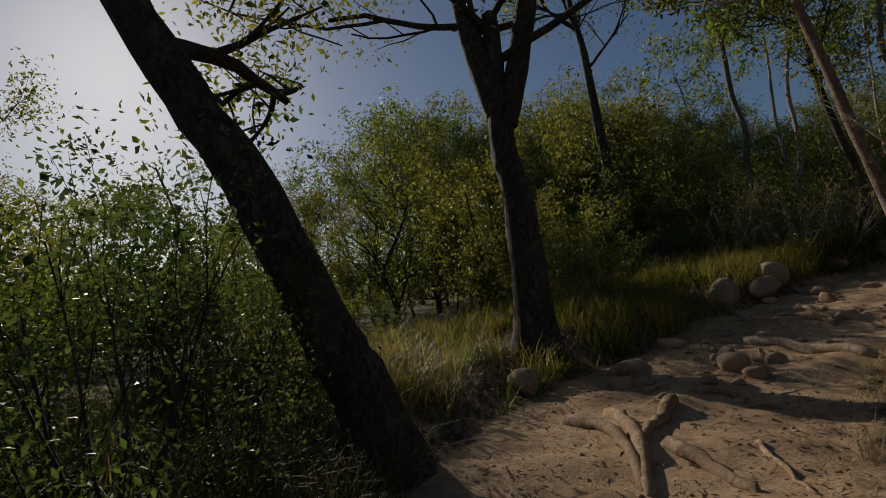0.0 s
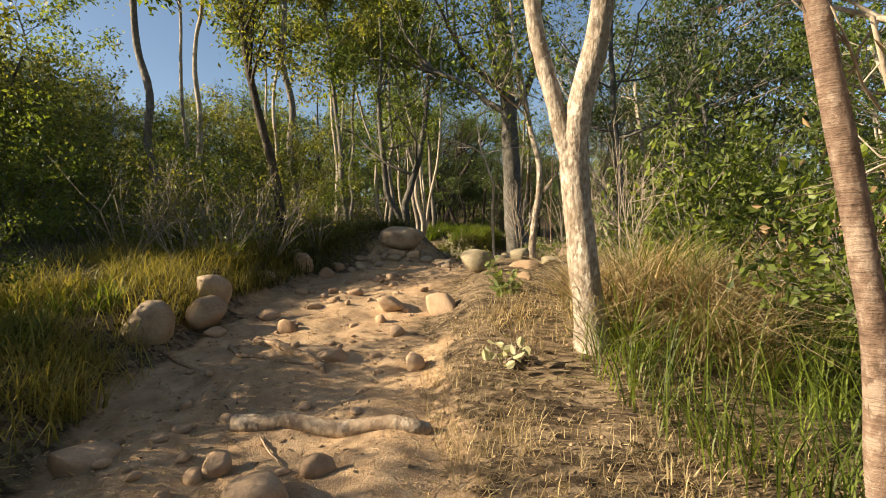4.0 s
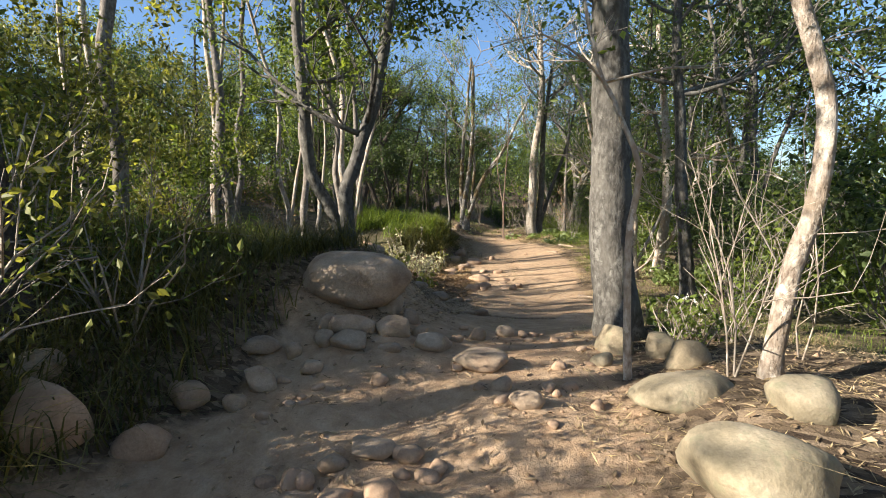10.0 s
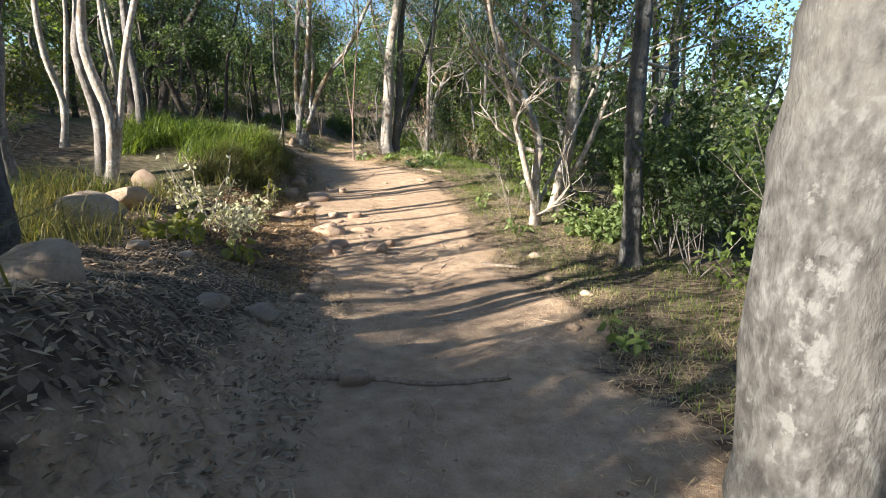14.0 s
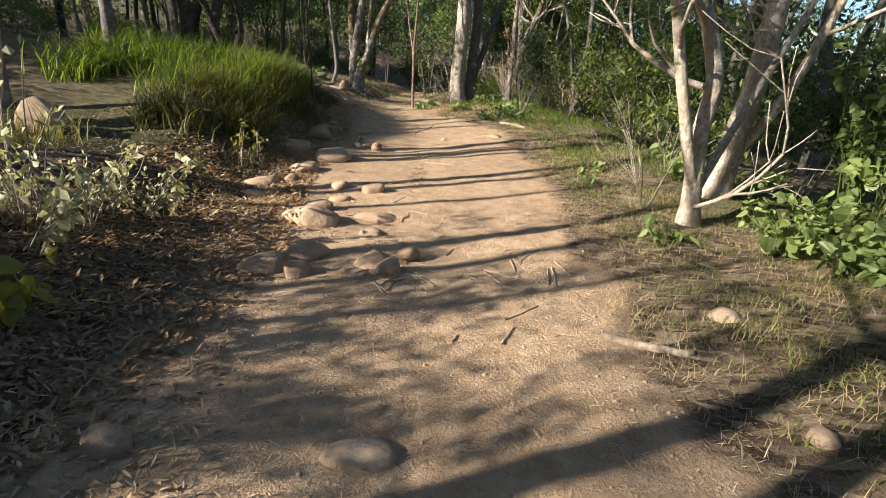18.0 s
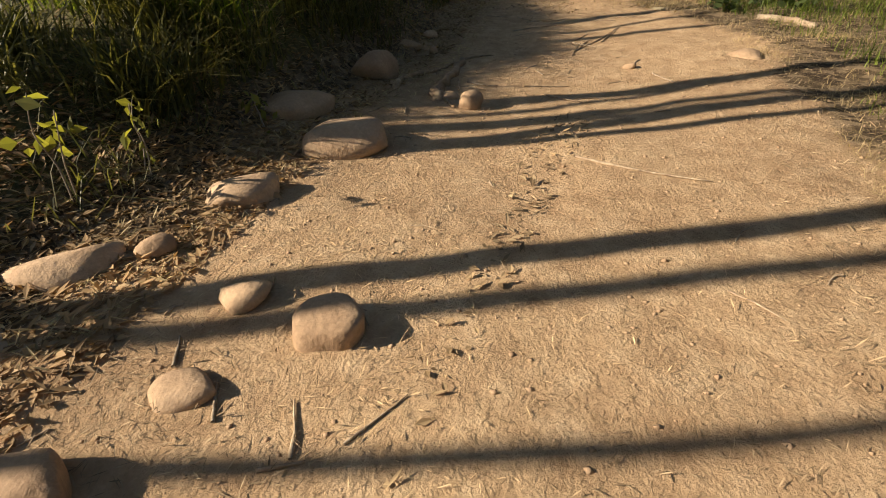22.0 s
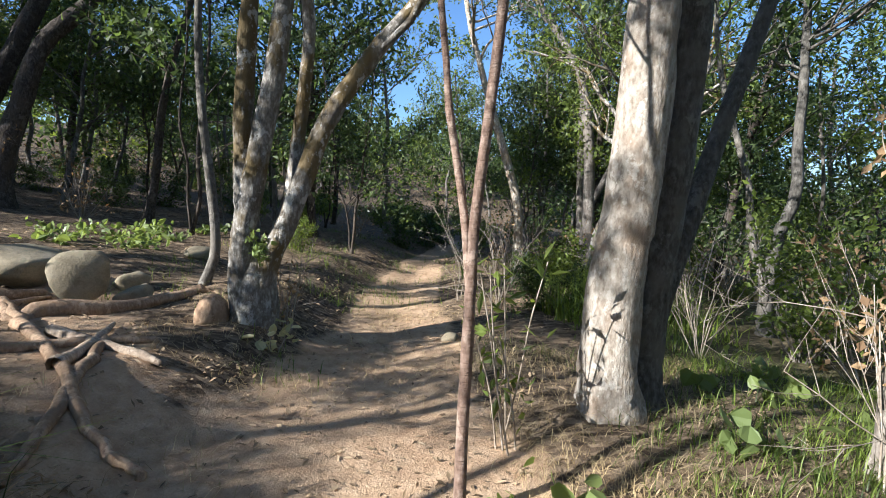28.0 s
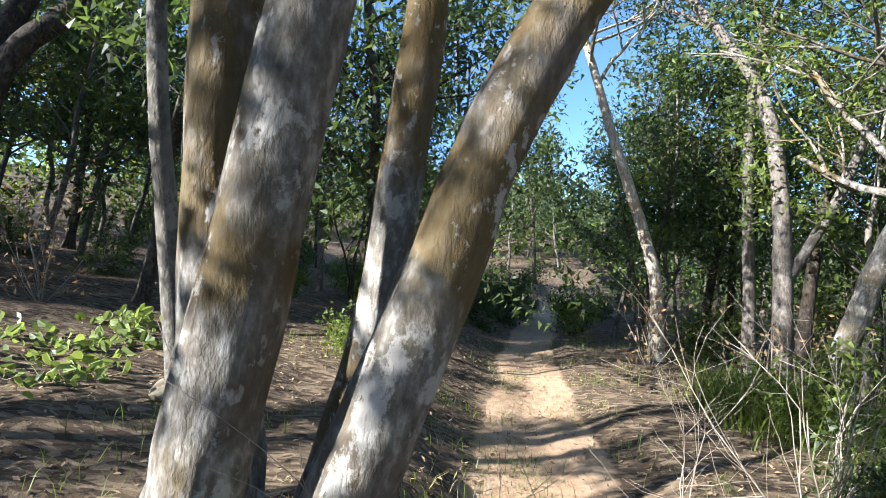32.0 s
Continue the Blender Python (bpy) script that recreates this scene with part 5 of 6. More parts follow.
stones([(2.5, 6.5, 0.64, 0.14, 157)],
       ROCK_DUSTY, 'low dusty stone half sunk in the trail', 'stone', 0.75, '')
stones([(5.17, 8.91, 0.6, 0.46, 151)],
       ROCK, 'round tan boulder at the foot of the grassy bank', 'boulder', 0.75, 'boulders below the bank')
stones([(5.87, 8.89, 0.55, 0.42, 144)],
       ROCK, 'round tan boulder at the foot of the grassy bank', 'boulder', 0.75, 'boulders below the bank')
stones([(6.32, 9.27, 0.56, 0.52, 141)],
       ROCK, 'round tan boulder at the foot of the grassy bank', 'boulder', 0.75, 'boulders below the bank')
stones([(9.24, 6.53, 0.71, 0.39, 94)],
       ROCK_GREY, 'smooth sunlit boulder beside the trail', 'boulder', 0.75, 'boulders beside the trail')
boulder(11.6, 9.17, 1.12, 0.5, 97, ROCK, 'great rounded tan boulder among smaller stones', 'boulder', 0.6, 0.3)
stones([(10.4, 6.55, 0.64, 0.17, 94)],
       ROCK_GREY, 'smooth sunlit boulder beside the trail', 'boulder', 0.75, 'boulders beside the trail')
stones([(18.98, 11.89, 0.82, 0.35, 111)],
       ROCK, 'tan boulder lying on the littered bank', 'boulder', 0.75, 'boulders on the bank')
stones([(17.54, 11.64, 0.96, 0.38, 131)],
       ROCK, 'tan boulder lying on the littered bank', 'boulder', 0.75, 'boulders on the bank')
stones([(33.3, 14.4, 0.98, 0.45, 135)],
       ROCK_GREY, 'smooth boulder among roots below the trees', 'boulder', 0.75, 'boulders among the roots')
stones([(33.05, 13.39, 0.59, 0.65, 128)],
       ROCK_GREY, 'smooth boulder among roots below the trees', 'boulder', 0.75, 'boulders among the roots')
stones([(1.09, 6.19, 0.43, 0.38, 170), (2.18, 6.03, 0.35, 0.16, 158), (3.75, 6.56, 0.28, 0.15, 141), (3.57, 6.05, 0.43, 0.2, 139), (3.97, 5.9, 0.24, 0.18, 135), (3.47, 5.52, 0.32, 0.14, 136), (2.88, 5.35, 0.24, 0.09, 140), (3.43, 7.43, 0.47, 0.15, 149)],
       ROCK_DUSTY, 'dusty stone half sunk in the rough trail', 'stone', 0.75, 'stones in the rough trail')
stones([(9.11, 9.99, 0.51, 0.4, 129), (7.55, 6.46, 0.45, 0.31, 108), (7.47, 7.24, 0.39, 0.2, 117), (6.54, 6.62, 0.18, 0.13, 114), (5.85, 6.09, 0.26, 0.2, 111), (5.74, 7, 0.4, 0.12, 126), (7.02, 7.13, 0.18, 0.12, 118), (5.8, 8.7, 0.31, 0.11, 143), (6.27, 8.01, 0.3, 0.16, 133), (6.56, 8.54, 0.34, 0.18, 135), (8.99, 5.7, 0.52, 0.13, 83), (9.24, 4.87, 0.46, 0.21, 72), (8.36, 5.52, 0.31, 0.08, 78), (8.02, 9.87, 0.37, 0.19, 141), (8.02, 9.87, 0.37, 0.19, 141), (7.34, 8.42, 0.3, 0.07, 134), (7.51, 7.94, 0.11, 0.09, 125), (8.09, 8.19, 0.29, 0.12, 123)],
       ROCK_DUSTY, 'rounded stone set in the eroded trail', 'stone', 0.75, 'stones in the rough trail')
stones([(8.02, 9.15, 0.28, 0.1, 135), (8.25, 8.71, 0.19, 0.11, 128), (9.19, 8.14, 0.23, 0.15, 115), (9.15, 8.38, 0.21, 0.12, 118), (9.27, 8.65, 0.15, 0.12, 120), (9.36, 9.6, 0.33, 0.19, 133)],
       ROCK_DUSTY, 'rounded stone set in the eroded trail', 'stone', 0.75, 'stones in the rough trail')
stones([(9.35, 10.34, 0.36, 0.18, 134), (10.19, 7.5, 0.24, 0.1, 104), (9.84, 9.68, 0.3, 0.16, 129), (9.94, 9.4, 0.19, 0.12, 124), (10.26, 9.42, 0.27, 0.21, 122), (10.64, 9.61, 0.34, 0.09, 121), (10.7, 9.38, 0.19, 0.12, 118), (10.54, 9.15, 0.21, 0.11, 116), (11.16, 9.08, 0.43, 0.15, 112), (11.64, 9.44, 0.26, 0.14, 114), (11.6, 9.13, 0.2, 0.13, 111), (11.77, 8.91, 0.34, 0.23, 108), (10.9, 9.2, 0.2, 0.17, 115), (10.96, 7.89, 0.45, 0.15, 97), (9.45, 8.5, 0.2, 0.09, 114), (9.6, 8.33, 0.27, 0.11, 110), (9.63, 8.12, 0.19, 0.1, 106), (10.43, 7.69, 0.16, 0.1, 95)],
       ROCK, 'rounded stone piled below the great boulder', 'stone', 0.75, 'stones below the great boulder')
stones([(11.12, 9.24, 0.24, 0.15, 119), (11.2, 8.93, 0.18, 0.11, 113), (11.29, 8.72, 0.3, 0.17, 108), (11.47, 8.5, 0.2, 0.12, 104), (10.95, 8.98, 0.36, 0.14, 110), (11.72, 8.69, 0.21, 0.14, 104), (11.8, 8.04, 0.19, 0.14, 91), (12.07, 7.79, 0.25, 0.12, 87), (11.24, 8.36, 0.41, 0.15, 99), (11.01, 8.66, 0.23, 0.05, 108)],
       ROCK, 'rounded stone piled below the great boulder', 'stone', 0.75, 'stones below the great boulder')
stones([(9.96, 6, 0.46, 0.2, 98), (9.41, 5.4, 0.31, 0.15, 93), (11.51, 6.42, 0.3, 0.2, 92), (11.07, 6.34, 0.38, 0.21, 76), (11.76, 6.8, 0.4, 0.26, 68), (11.26, 6.94, 0.19, 0.11, 66)],
       ROCK_GREY, 'pale rounded stone beside the trail', 'stone', 0.75, 'stones beside the trail')
stones([(13.65, 9.74, 0.47, 0.23, 110), (15.12, 9.09, 0.42, 0.13, 100), (16.75, 8.86, 0.22, 0.11, 96), (14.07, 8.27, 0.24, 0.11, 93), (15.77, 10.26, 0.23, 0.09, 133), (14.74, 9.38, 0.31, 0.05, 134), (16.03, 9.98, 0.17, 0.08, 127), (16.9, 7.94, 0.35, 0.07, 93), (16.1, 8.94, 0.2, 0.1, 111), (17.11, 6.01, 0.18, 0.07, 67), (16.33, 5.84, 0.18, 0.08, 60), (18.36, 5.85, 0.23, 0.08, 71), (15.15, 6.42, 0.16, 0.06, 58)],
       ROCK, 'tan stone on the dusty trail edge', 'stone', 0.75, 'stones along the trail edge')
stones([(20.86, 12.4, 0.63, 0.49, 110), (19.93, 9.05, 0.59, 0.2, 127), (20.3, 8.5, 0.63, 0.07, 114), (19.1, 8.85, 0.43, 0.15, 137), (19.18, 8.32, 0.49, 0.08, 123), (19.21, 8.03, 0.24, 0.13, 114), (18.9, 8.15, 0.24, 0.14, 123), (18.83, 9.04, 0.49, 0.14, 146), (18.75, 8.8, 0.32, 0.12, 144), (22.94, 9.65, 0.73, 0.19, 114), (22.03, 9.79, 0.49, 0.13, 119), (21.21, 10.06, 0.55, 0.09, 128), (21.3, 8.74, 0.41, 0.1, 111), (20.75, 9.93, 0.46, 0.07, 130), (20.86, 9.02, 0.29, 0.06, 118), (20.44, 9.15, 0.34, 0.11, 123), (19.79, 8.46, 0.29, 0.06, 118), (21.32, 9.13, 0.26, 0.09, 140)],
       ROCK_DUSTY, 'dusty rounded stone sunk in the trail', 'stone', 0.75, 'stones along the dusty trail')
stones([(21.45, 9.78, 0.2, 0.1, 147), (23.35, 10.38, 0.67, 0.12, 141), (25.47, 10.47, 0.29, 0.08, 122), (26.1, 10.5, 0.24, 0.09, 118), (23.96, 9.17, 0.24, 0.15, 115), (25.47, 8.13, 0.14, 0.06, 92), (25.97, 7.23, 0.56, 0.05, 80), (24.47, 10.32, 0.51, 0.25, 140), (25.52, 10.19, 0.12, 0.08, 125), (24.12, 9.41, 0.24, 0.06, 130)],
       ROCK_DUSTY, 'dusty rounded stone sunk in the trail', 'stone', 0.75, 'stones along the dusty trail')
stones([(28.42, 8.07, 0.3, 0.04, 76), (33.36, 13.04, 0.51, 0.24, 123), (33.92, 13.36, 0.52, 0.23, 122), (36.12, 13.57, 0.49, 0.21, 115), (33.73, 9.28, 0.26, 0.1, 75), (32.6, 14.41, 0.23, 0.11, 141)],
       ROCK_GREY, 'rounded grey stone beside the roots', 'stone', 0.75, 'boulders among the roots')

# small stones bedded in the rough trail
for _ in range(120):
    x = rng.uniform(2.2, 12.2)
    mid = LINE[np.abs(LINE[:, 0] - x).argmin()]
    y = mid[1] + rng.uniform(-0.95, 1.0) * mid[3]
    w = rng.uniform(0.06, 0.19)
    boulder(x, y, w, w * rng.uniform(0.25, 0.5), rng.uniform(0, 180), ROCK_DUSTY, 'small dusty stone bedded in the rough trail', 'stone', 0.8, 0.6, 'small stones in the rough trail')


rng = np.random.default_rng(23)
# ---------------- roots, sticks and logs ----------------
lying('root', 0.066, [(1.23, 4.93), (1.42, 4.50), (1.49, 4.08), (1.32, 3.19)], ROOT_WOOD, 'gnarled dusty root crossing the trail')
lying('root', 0.065, [(1.70, 5.02), (1.57, 3.98), (1.32, 3.19)], ROOT_WOOD, 'gnarled dusty root crossing the trail')
lying('root', 0.060, [(2.30, 4.99), (1.87, 4.39), (1.52, 3.86)], ROOT_WOOD, 'gnarled dusty root crossing the trail')
lying('root', 0.059, [(1.78, 3.98), (1.86, 3.47), (1.89, 2.98)], ROOT_WOOD, 'gnarled dusty root crossing the trail')
lying('root', 0.023, [(2.35, 3.75), (2.24, 3.27), (2.16, 2.91)], ROOT_WOOD, 'gnarled dusty root crossing the trail')
lying('log', 0.066, [(4.25, 6.87), (4.46, 6.20), (4.75, 5.45)], WOOD_DRY, 'weathered log lying on the ground')
lying('root', 0.041, [(2.61, 5.24), (2.90, 5.04), (3.11, 4.53)], ROOT_WOOD, 'gnarled dusty root crossing the trail')
lying('stick', 0.031, [(3.32, 4.90), (3.84, 5.01)], WOOD_DRY, 'dry fallen stick on the trail')
lying('stick', 0.029, [(4.17, 6.55), (3.94, 6.18)], WOOD_DRY, 'dry fallen stick on the trail')
lying('root', 0.044, [(5.91, 8.22), (5.79, 7.68), (5.64, 7.17), (5.43, 6.86)], ROOT_WOOD, 'gnarled dusty root crossing the trail')
lying('root', 0.028, [(5.64, 8.32), (5.46, 7.96), (5.52, 7.62)], ROOT_WOOD, 'gnarled dusty root crossing the trail')
lying('root', 0.029, [(5.15, 8.76), (5.04, 8.14)], ROOT_WOOD, 'gnarled dusty root crossing the trail')
lying('root', 0.021, [(5.50, 7.57), (5.53, 7.08)], ROOT_WOOD, 'gnarled dusty root crossing the trail')
lying('stick', 0.016, [(5.92, 6.88), (5.94, 6.67)], WOOD_DRY, 'dry fallen stick on the trail')
lying('stick', 0.029, [(8.24, 9.87), (8.49, 9.82), (8.56, 9.59)], WOOD_DRY, 'dry fallen stick on the trail')
lying('stick', 0.018, [(8.26, 9.65), (8.08, 9.39)], WOOD_DRY, 'dry fallen stick on the trail')
lying('root', 0.025, [(14.13, 8.63), (14.15, 8.18), (14.06, 7.80), (14.11, 7.21)], ROOT_WOOD, 'gnarled dusty root crossing the trail')
lying('root', 0.023, [(12.65, 9.70), (12.96, 9.60), (13.20, 9.52)], ROOT_WOOD, 'gnarled dusty root crossing the trail')
lying('stick', 0.020, [(15.46, 6.65), (15.38, 6.56), (15.32, 6.44)], WOOD_DRY, 'dry fallen stick on the trail')
lying('stick', 0.010, [(15.63, 7.53), (15.70, 7.34)], WOOD_DRY, 'dry fallen stick on the trail')
lying('root', 0.05, [(24.01, 9.46), (24.26, 9.57), (24.60, 9.61), (25.01, 9.68), (25.29, 9.75)], ROOT_WOOD, 'gnarled dusty root crossing the trail')
lying('root', 0.014, [(25.29, 9.75), (25.43, 9.67), (25.61, 9.49)], ROOT_WOOD, 'gnarled dusty root crossing the trail')
lying('root', 0.028, [(24.19, 9.98), (24.43, 10.02), (24.68, 9.96), (24.91, 9.83), (25.20, 9.78)], ROOT_WOOD, 'gnarled dusty root crossing the trail')
lying('root', 0.011, [(24.14, 9.29), (24.41, 9.44), (24.70, 9.57)], ROOT_WOOD, 'gnarled dusty root crossing the trail')
lying('root', 0.013, [(24.74, 9.81), (24.97, 9.83), (25.22, 9.77)], ROOT_WOOD, 'gnarled dusty root crossing the trail')
lying('stick', 0.028, [(26.45, 8.53), (26.80, 8.50), (27.27, 8.45)], WOOD_DRY, 'dry fallen stick on the trail')
lying('stick', 0.025, [(26.41, 8.84), (26.30, 8.72), (26.19, 8.55)], WOOD_DRY, 'dry fallen stick on the trail')
lying('stick', 0.016, [(25.81, 8.73), (26.33, 8.77)], WOOD_DRY, 'dry fallen stick on the trail')
lying('stick', 0.014, [(24.59, 9.43), (24.55, 9.29), (24.57, 9.14)], WOOD_DRY, 'dry fallen stick on the trail')
lying('stick', 0.011, [(24.61, 8.91), (24.70, 8.75), (24.79, 8.56)], WOOD_DRY, 'dry fallen stick on the trail')
lying('stick', 0.012, [(24.46, 8.69), (24.38, 8.53), (24.34, 8.36)], WOOD_DRY, 'dry fallen stick on the trail')
lying('stick', 0.011, [(25.27, 7.90), (25.10, 7.79), (24.99, 7.70)], WOOD_DRY, 'dry fallen stick on the trail')
lying('log', 0.040, [(27.63, 6.93), (27.53, 6.63), (27.34, 6.38)], WOOD_DRY, 'pale fallen log in the grass')
lying('stick', 0.009, [(25.00, 8.84), (25.08, 8.92)], WOOD_DRY, 'dry fallen stick on the trail')
lying('root', 0.059, [(32.61, 13.95), (31.79, 12.96), (30.47, 11.61), (30.21, 11.10)], ROOT_WOOD, 'smooth exposed root below the pale trees')
lying('root', 0.043, [(31.79, 12.30), (30.17, 11.64), (29.36, 11.57)], ROOT_WOOD, 'smooth exposed root below the pale trees')
lying('root', 0.059, [(31.09, 13.00), (31.48, 12.53), (31.94, 11.87)], ROOT_WOOD, 'smooth exposed root below the pale trees')
lying('root', 0.079, [(32.90, 14.65), (32.71, 14.02), (33.21, 13.84)], ROOT_WOOD, 'smooth exposed root below the pale trees')
lying('stick', 0.030, [(28.22, 9.82), (28.52, 9.74), (28.80, 9.58)], WOOD_DRY, 'dry fallen stick on the trail')
lying('stick', 0.016, [(27.38, 9.65), (27.58, 9.52), (27.71, 9.37)], WOOD_DRY, 'dry fallen stick on the trail')
lying('stick', 0.016, [(27.76, 9.87), (27.65, 9.75), (27.54, 9.62)], WOOD_DRY, 'dry fallen stick on the trail')
lying('stick', 0.015, [(27.48, 9.52), (27.53, 9.45), (27.57, 9.26)], WOOD_DRY, 'dry fallen stick on the trail')
lying('stick', 0.014, [(27.59, 10.28), (27.62, 10.11), (27.72, 9.98)], WOOD_DRY, 'dry fallen stick on the trail')
lying('stick', 0.011, [(27.56, 9.33), (27.70, 9.19)], WOOD_DRY, 'dry fallen stick on the trail')
lying('stick', 0.010, [(27.78, 8.54), (27.83, 8.31)], WOOD_DRY, 'dry fallen stick on the trail')
lying('stick', 0.009, [(27.61, 8.79), (27.59, 8.53)], WOOD_DRY, 'dry fallen stick on the trail')
lying('root', 0.096, [(32.23, 13.52), (32.66, 13.25), (32.96, 12.89), (33.40, 12.74), (34.03, 12.54), (33.83, 12.09)], ROOT_WOOD, 'smooth exposed root below the pale trees')
lying('root', 0.047, [(32.39, 14.22), (32.52, 13.86), (33.14, 13.76)], ROOT_WOOD, 'smooth exposed root below the pale trees')
lying('root', 0.053, [(32.52, 13.87), (32.31, 13.63), (32.09, 13.34)], ROOT_WOOD, 'smooth exposed root below the pale trees')
lying('stick', 0.055, [(30.89, 12.10), (31.38, 12.22), (32.27, 12.56)], WOOD_DRY, 'fallen branch among the exposed roots')
lying('stick', 0.055, [(31.86, 12.86), (31.53, 12.14), (31.35, 11.61)], WOOD_DRY, 'fallen branch among the exposed roots')
lying('stick', 0.010, [(17.89, 7.32), (18.11, 7.23)], WOOD_DRY, 'dry fallen stick on the trail')
lying('stick', 0.012, [(18.22, 7.28), (18.31, 7.17), (18.44, 7.05)], WOOD_DRY, 'dry fallen stick on the trail')
lying('stick', 0.013, [(18.85, 6.92), (19.16, 6.89)], WOOD_DRY, 'dry fallen stick on the trail')
lying('stick', 0.008, [(19.08, 7.40), (18.94, 7.23)], WOOD_DRY, 'dry fallen stick on the trail')
lying('log', 0.027, [(18.03, 6.71), (17.95, 6.49), (17.90, 6.24)], WOOD_DRY, 'weathered log lying on the ground')
lying('stick', 0.007, [(17.89, 7.60), (17.99, 7.58)], WOOD_DRY, 'dry fallen stick on the trail')
lying('stick', 0.012, [(19.18, 6.85), (18.97, 6.86), (18.82, 6.87)], WOOD_DRY, 'dry fallen stick on the trail')
lying('stick', 0.009, [(19.29, 6.81), (19.03, 6.73)], WOOD_DRY, 'dry fallen stick on the trail')
lying('stick', 0.009, [(19.05, 7.31), (18.92, 7.19)], WOOD_DRY, 'dry fallen stick on the trail')
lying('stick', 0.007, [(19.04, 7.40), (18.80, 7.27)], WOOD_DRY, 'dry fallen stick on the trail')
lying('stick', 0.007, [(18.97, 7.54), (18.84, 7.42)], WOOD_DRY, 'dry fallen stick on the trail')
lying('stick', 0.007, [(19.38, 7.72), (19.54, 7.67)], WOOD_DRY, 'dry fallen stick on the trail')
lying('stick', 0.007, [(19.31, 7.18), (19.03, 7.15)], WOOD_DRY, 'dry fallen stick on the trail')
lying('stick', 0.006, [(19.09, 7.90), (18.97, 7.81)], WOOD_DRY, 'dry fallen stick on the trail')
lying('stick', 0.015, [(20.32, 8.24), (20.39, 8.16)], WOOD_DRY, 'dry fallen stick on the trail')
lying('stick', 0.016, [(19.86, 8.94), (19.80, 8.79)], WOOD_DRY, 'dry fallen stick on the trail')
lying('stick', 0.009, [(18.74, 8.12), (18.81, 7.96)], WOOD_DRY, 'dry fallen stick on the trail')
lying('stick', 0.010, [(18.83, 8.07), (19.00, 8.11)], WOOD_DRY, 'dry fallen stick on the trail')
lying('stick', 0.009, [(18.58, 8.10), (18.69, 8.08), (18.78, 8.03)], WOOD_DRY, 'dry fallen stick on the trail')
lying('stick', 0.015, [(19.62, 8.52), (19.64, 8.36), (19.69, 8.18)], WOOD_DRY, 'dry fallen stick on the trail')
lying('stick', 0.014, [(20.23, 8.23), (20.36, 8.22), (20.45, 8.17)], WOOD_DRY, 'dry fallen stick on the trail')
lying('stick', 0.004, [(19.67, 7.89), (19.62, 7.73), (19.58, 7.61)], WOOD_DRY, 'dry fallen stick on the trail')
lying('stick', 0.008, [(20.79, 8.53), (20.88, 8.57), (20.97, 8.65)], WOOD_DRY, 'dry fallen stick on the trail')
lying('stick', 0.011, [(20.81, 8.84), (20.95, 8.95)], WOOD_DRY, 'dry fallen stick on the trail')
lying('stick', 0.006, [(20.89, 8.41), (21.11, 8.31)], WOOD_DRY, 'dry fallen stick on the trail')
lying('stick', 0.014, [(20.94, 9.14), (21.06, 9.24)], WOOD_DRY, 'dry fallen stick on the trail')
lying('stick', 0.008, [(20.73, 8.60), (20.80, 8.49)], WOOD_DRY, 'dry fallen stick on the trail')
lying('stick', 0.011, [(22.71, 8.58), (22.66, 8.55)], WOOD_DRY, 'dry fallen stick on the trail')
lying('stick', 0.010, [(23.58, 9.56), (23.82, 9.68)], WOOD_DRY, 'dry fallen stick on the trail')
lying('stick', 0.020, [(26.78, 9.66), (27.01, 9.47), (27.52, 9.03)], WOOD_DRY, 'dry fallen stick on the trail')
lying('stick', 0.021, [(25.96, 8.75), (26.66, 8.56), (27.30, 8.46)], WOOD_DRY, 'dry fallen stick on the trail')
lying('stick', 0.011, [(23.16, 8.18), (23.08, 7.94), (23.04, 7.67), (23.02, 7.42)], WOOD_DRY, 'dry fallen stick on the trail')
lying('stick', 0.015, [(26.49, 8.83), (26.83, 8.78), (27.05, 8.81)], WOOD_DRY, 'dry fallen stick on the trail')
lying('stick', 0.014, [(26.22, 8.72), (26.55, 8.70)], WOOD_DRY, 'dry fallen stick on the trail')
lying('root', 0.025, [(24.07, 9.46), (24.43, 9.60), (25.18, 9.74)], ROOT_WOOD, 'gnarled dusty root crossing the trail')
lying('root', 0.016, [(24.07, 9.46), (23.86, 9.26)], ROOT_WOOD, 'gnarled dusty root crossing the trail')

# a heap of twigs against the stones, and stray ones round it
for _ in range(34):
    a, d = rng.uniform(0, 6.28), abs(rng.normal(0, 0.22))
    x, y, w, half = 18.85 + 1.2 * d * math.cos(a), 7.98 + d * math.sin(a), rng.uniform(-0.5, 1.6), rng.uniform(0.06, 0.17)
    lying('stick', rng.uniform(0.003, 0.007), [(x - half * math.cos(w), y - half * math.sin(w)), (x + half * math.cos(w), y + half * math.sin(w))], WOOD_DRY, 'dry twig in a heap on the trail')
for _ in range(46):
    x = rng.uniform(17, 29)
    y, w, half = 8.3 + 0.12 * (x - 20) + rng.uniform(-1.6, 1.3), rng.uniform(0, 6.28), rng.uniform(0.04, 0.14)
    lying('stick', rng.uniform(0.003, 0.006), [(x - half * math.cos(w), y - half * math.sin(w)), (x + 0.02, y + 0.01), (x + half * math.cos(w), y + half * math.sin(w))], WOOD_DRY, 'thin dry twig on the trail')


rng = np.random.default_rng(24)
# ---------------- grass ----------------
def grass(label, count, xs, ys, offs, length, width, material, lean=0.55, stand=1.0, clump=0.0, clumps=0, name="grass", joints=2):
    p = scatter(count, xs, ys, offs, clump, clumps)
    if len(p):
        stuff(name, blade_mesh(name, p, length, width, material, lean, stand, joints), label, "grass")


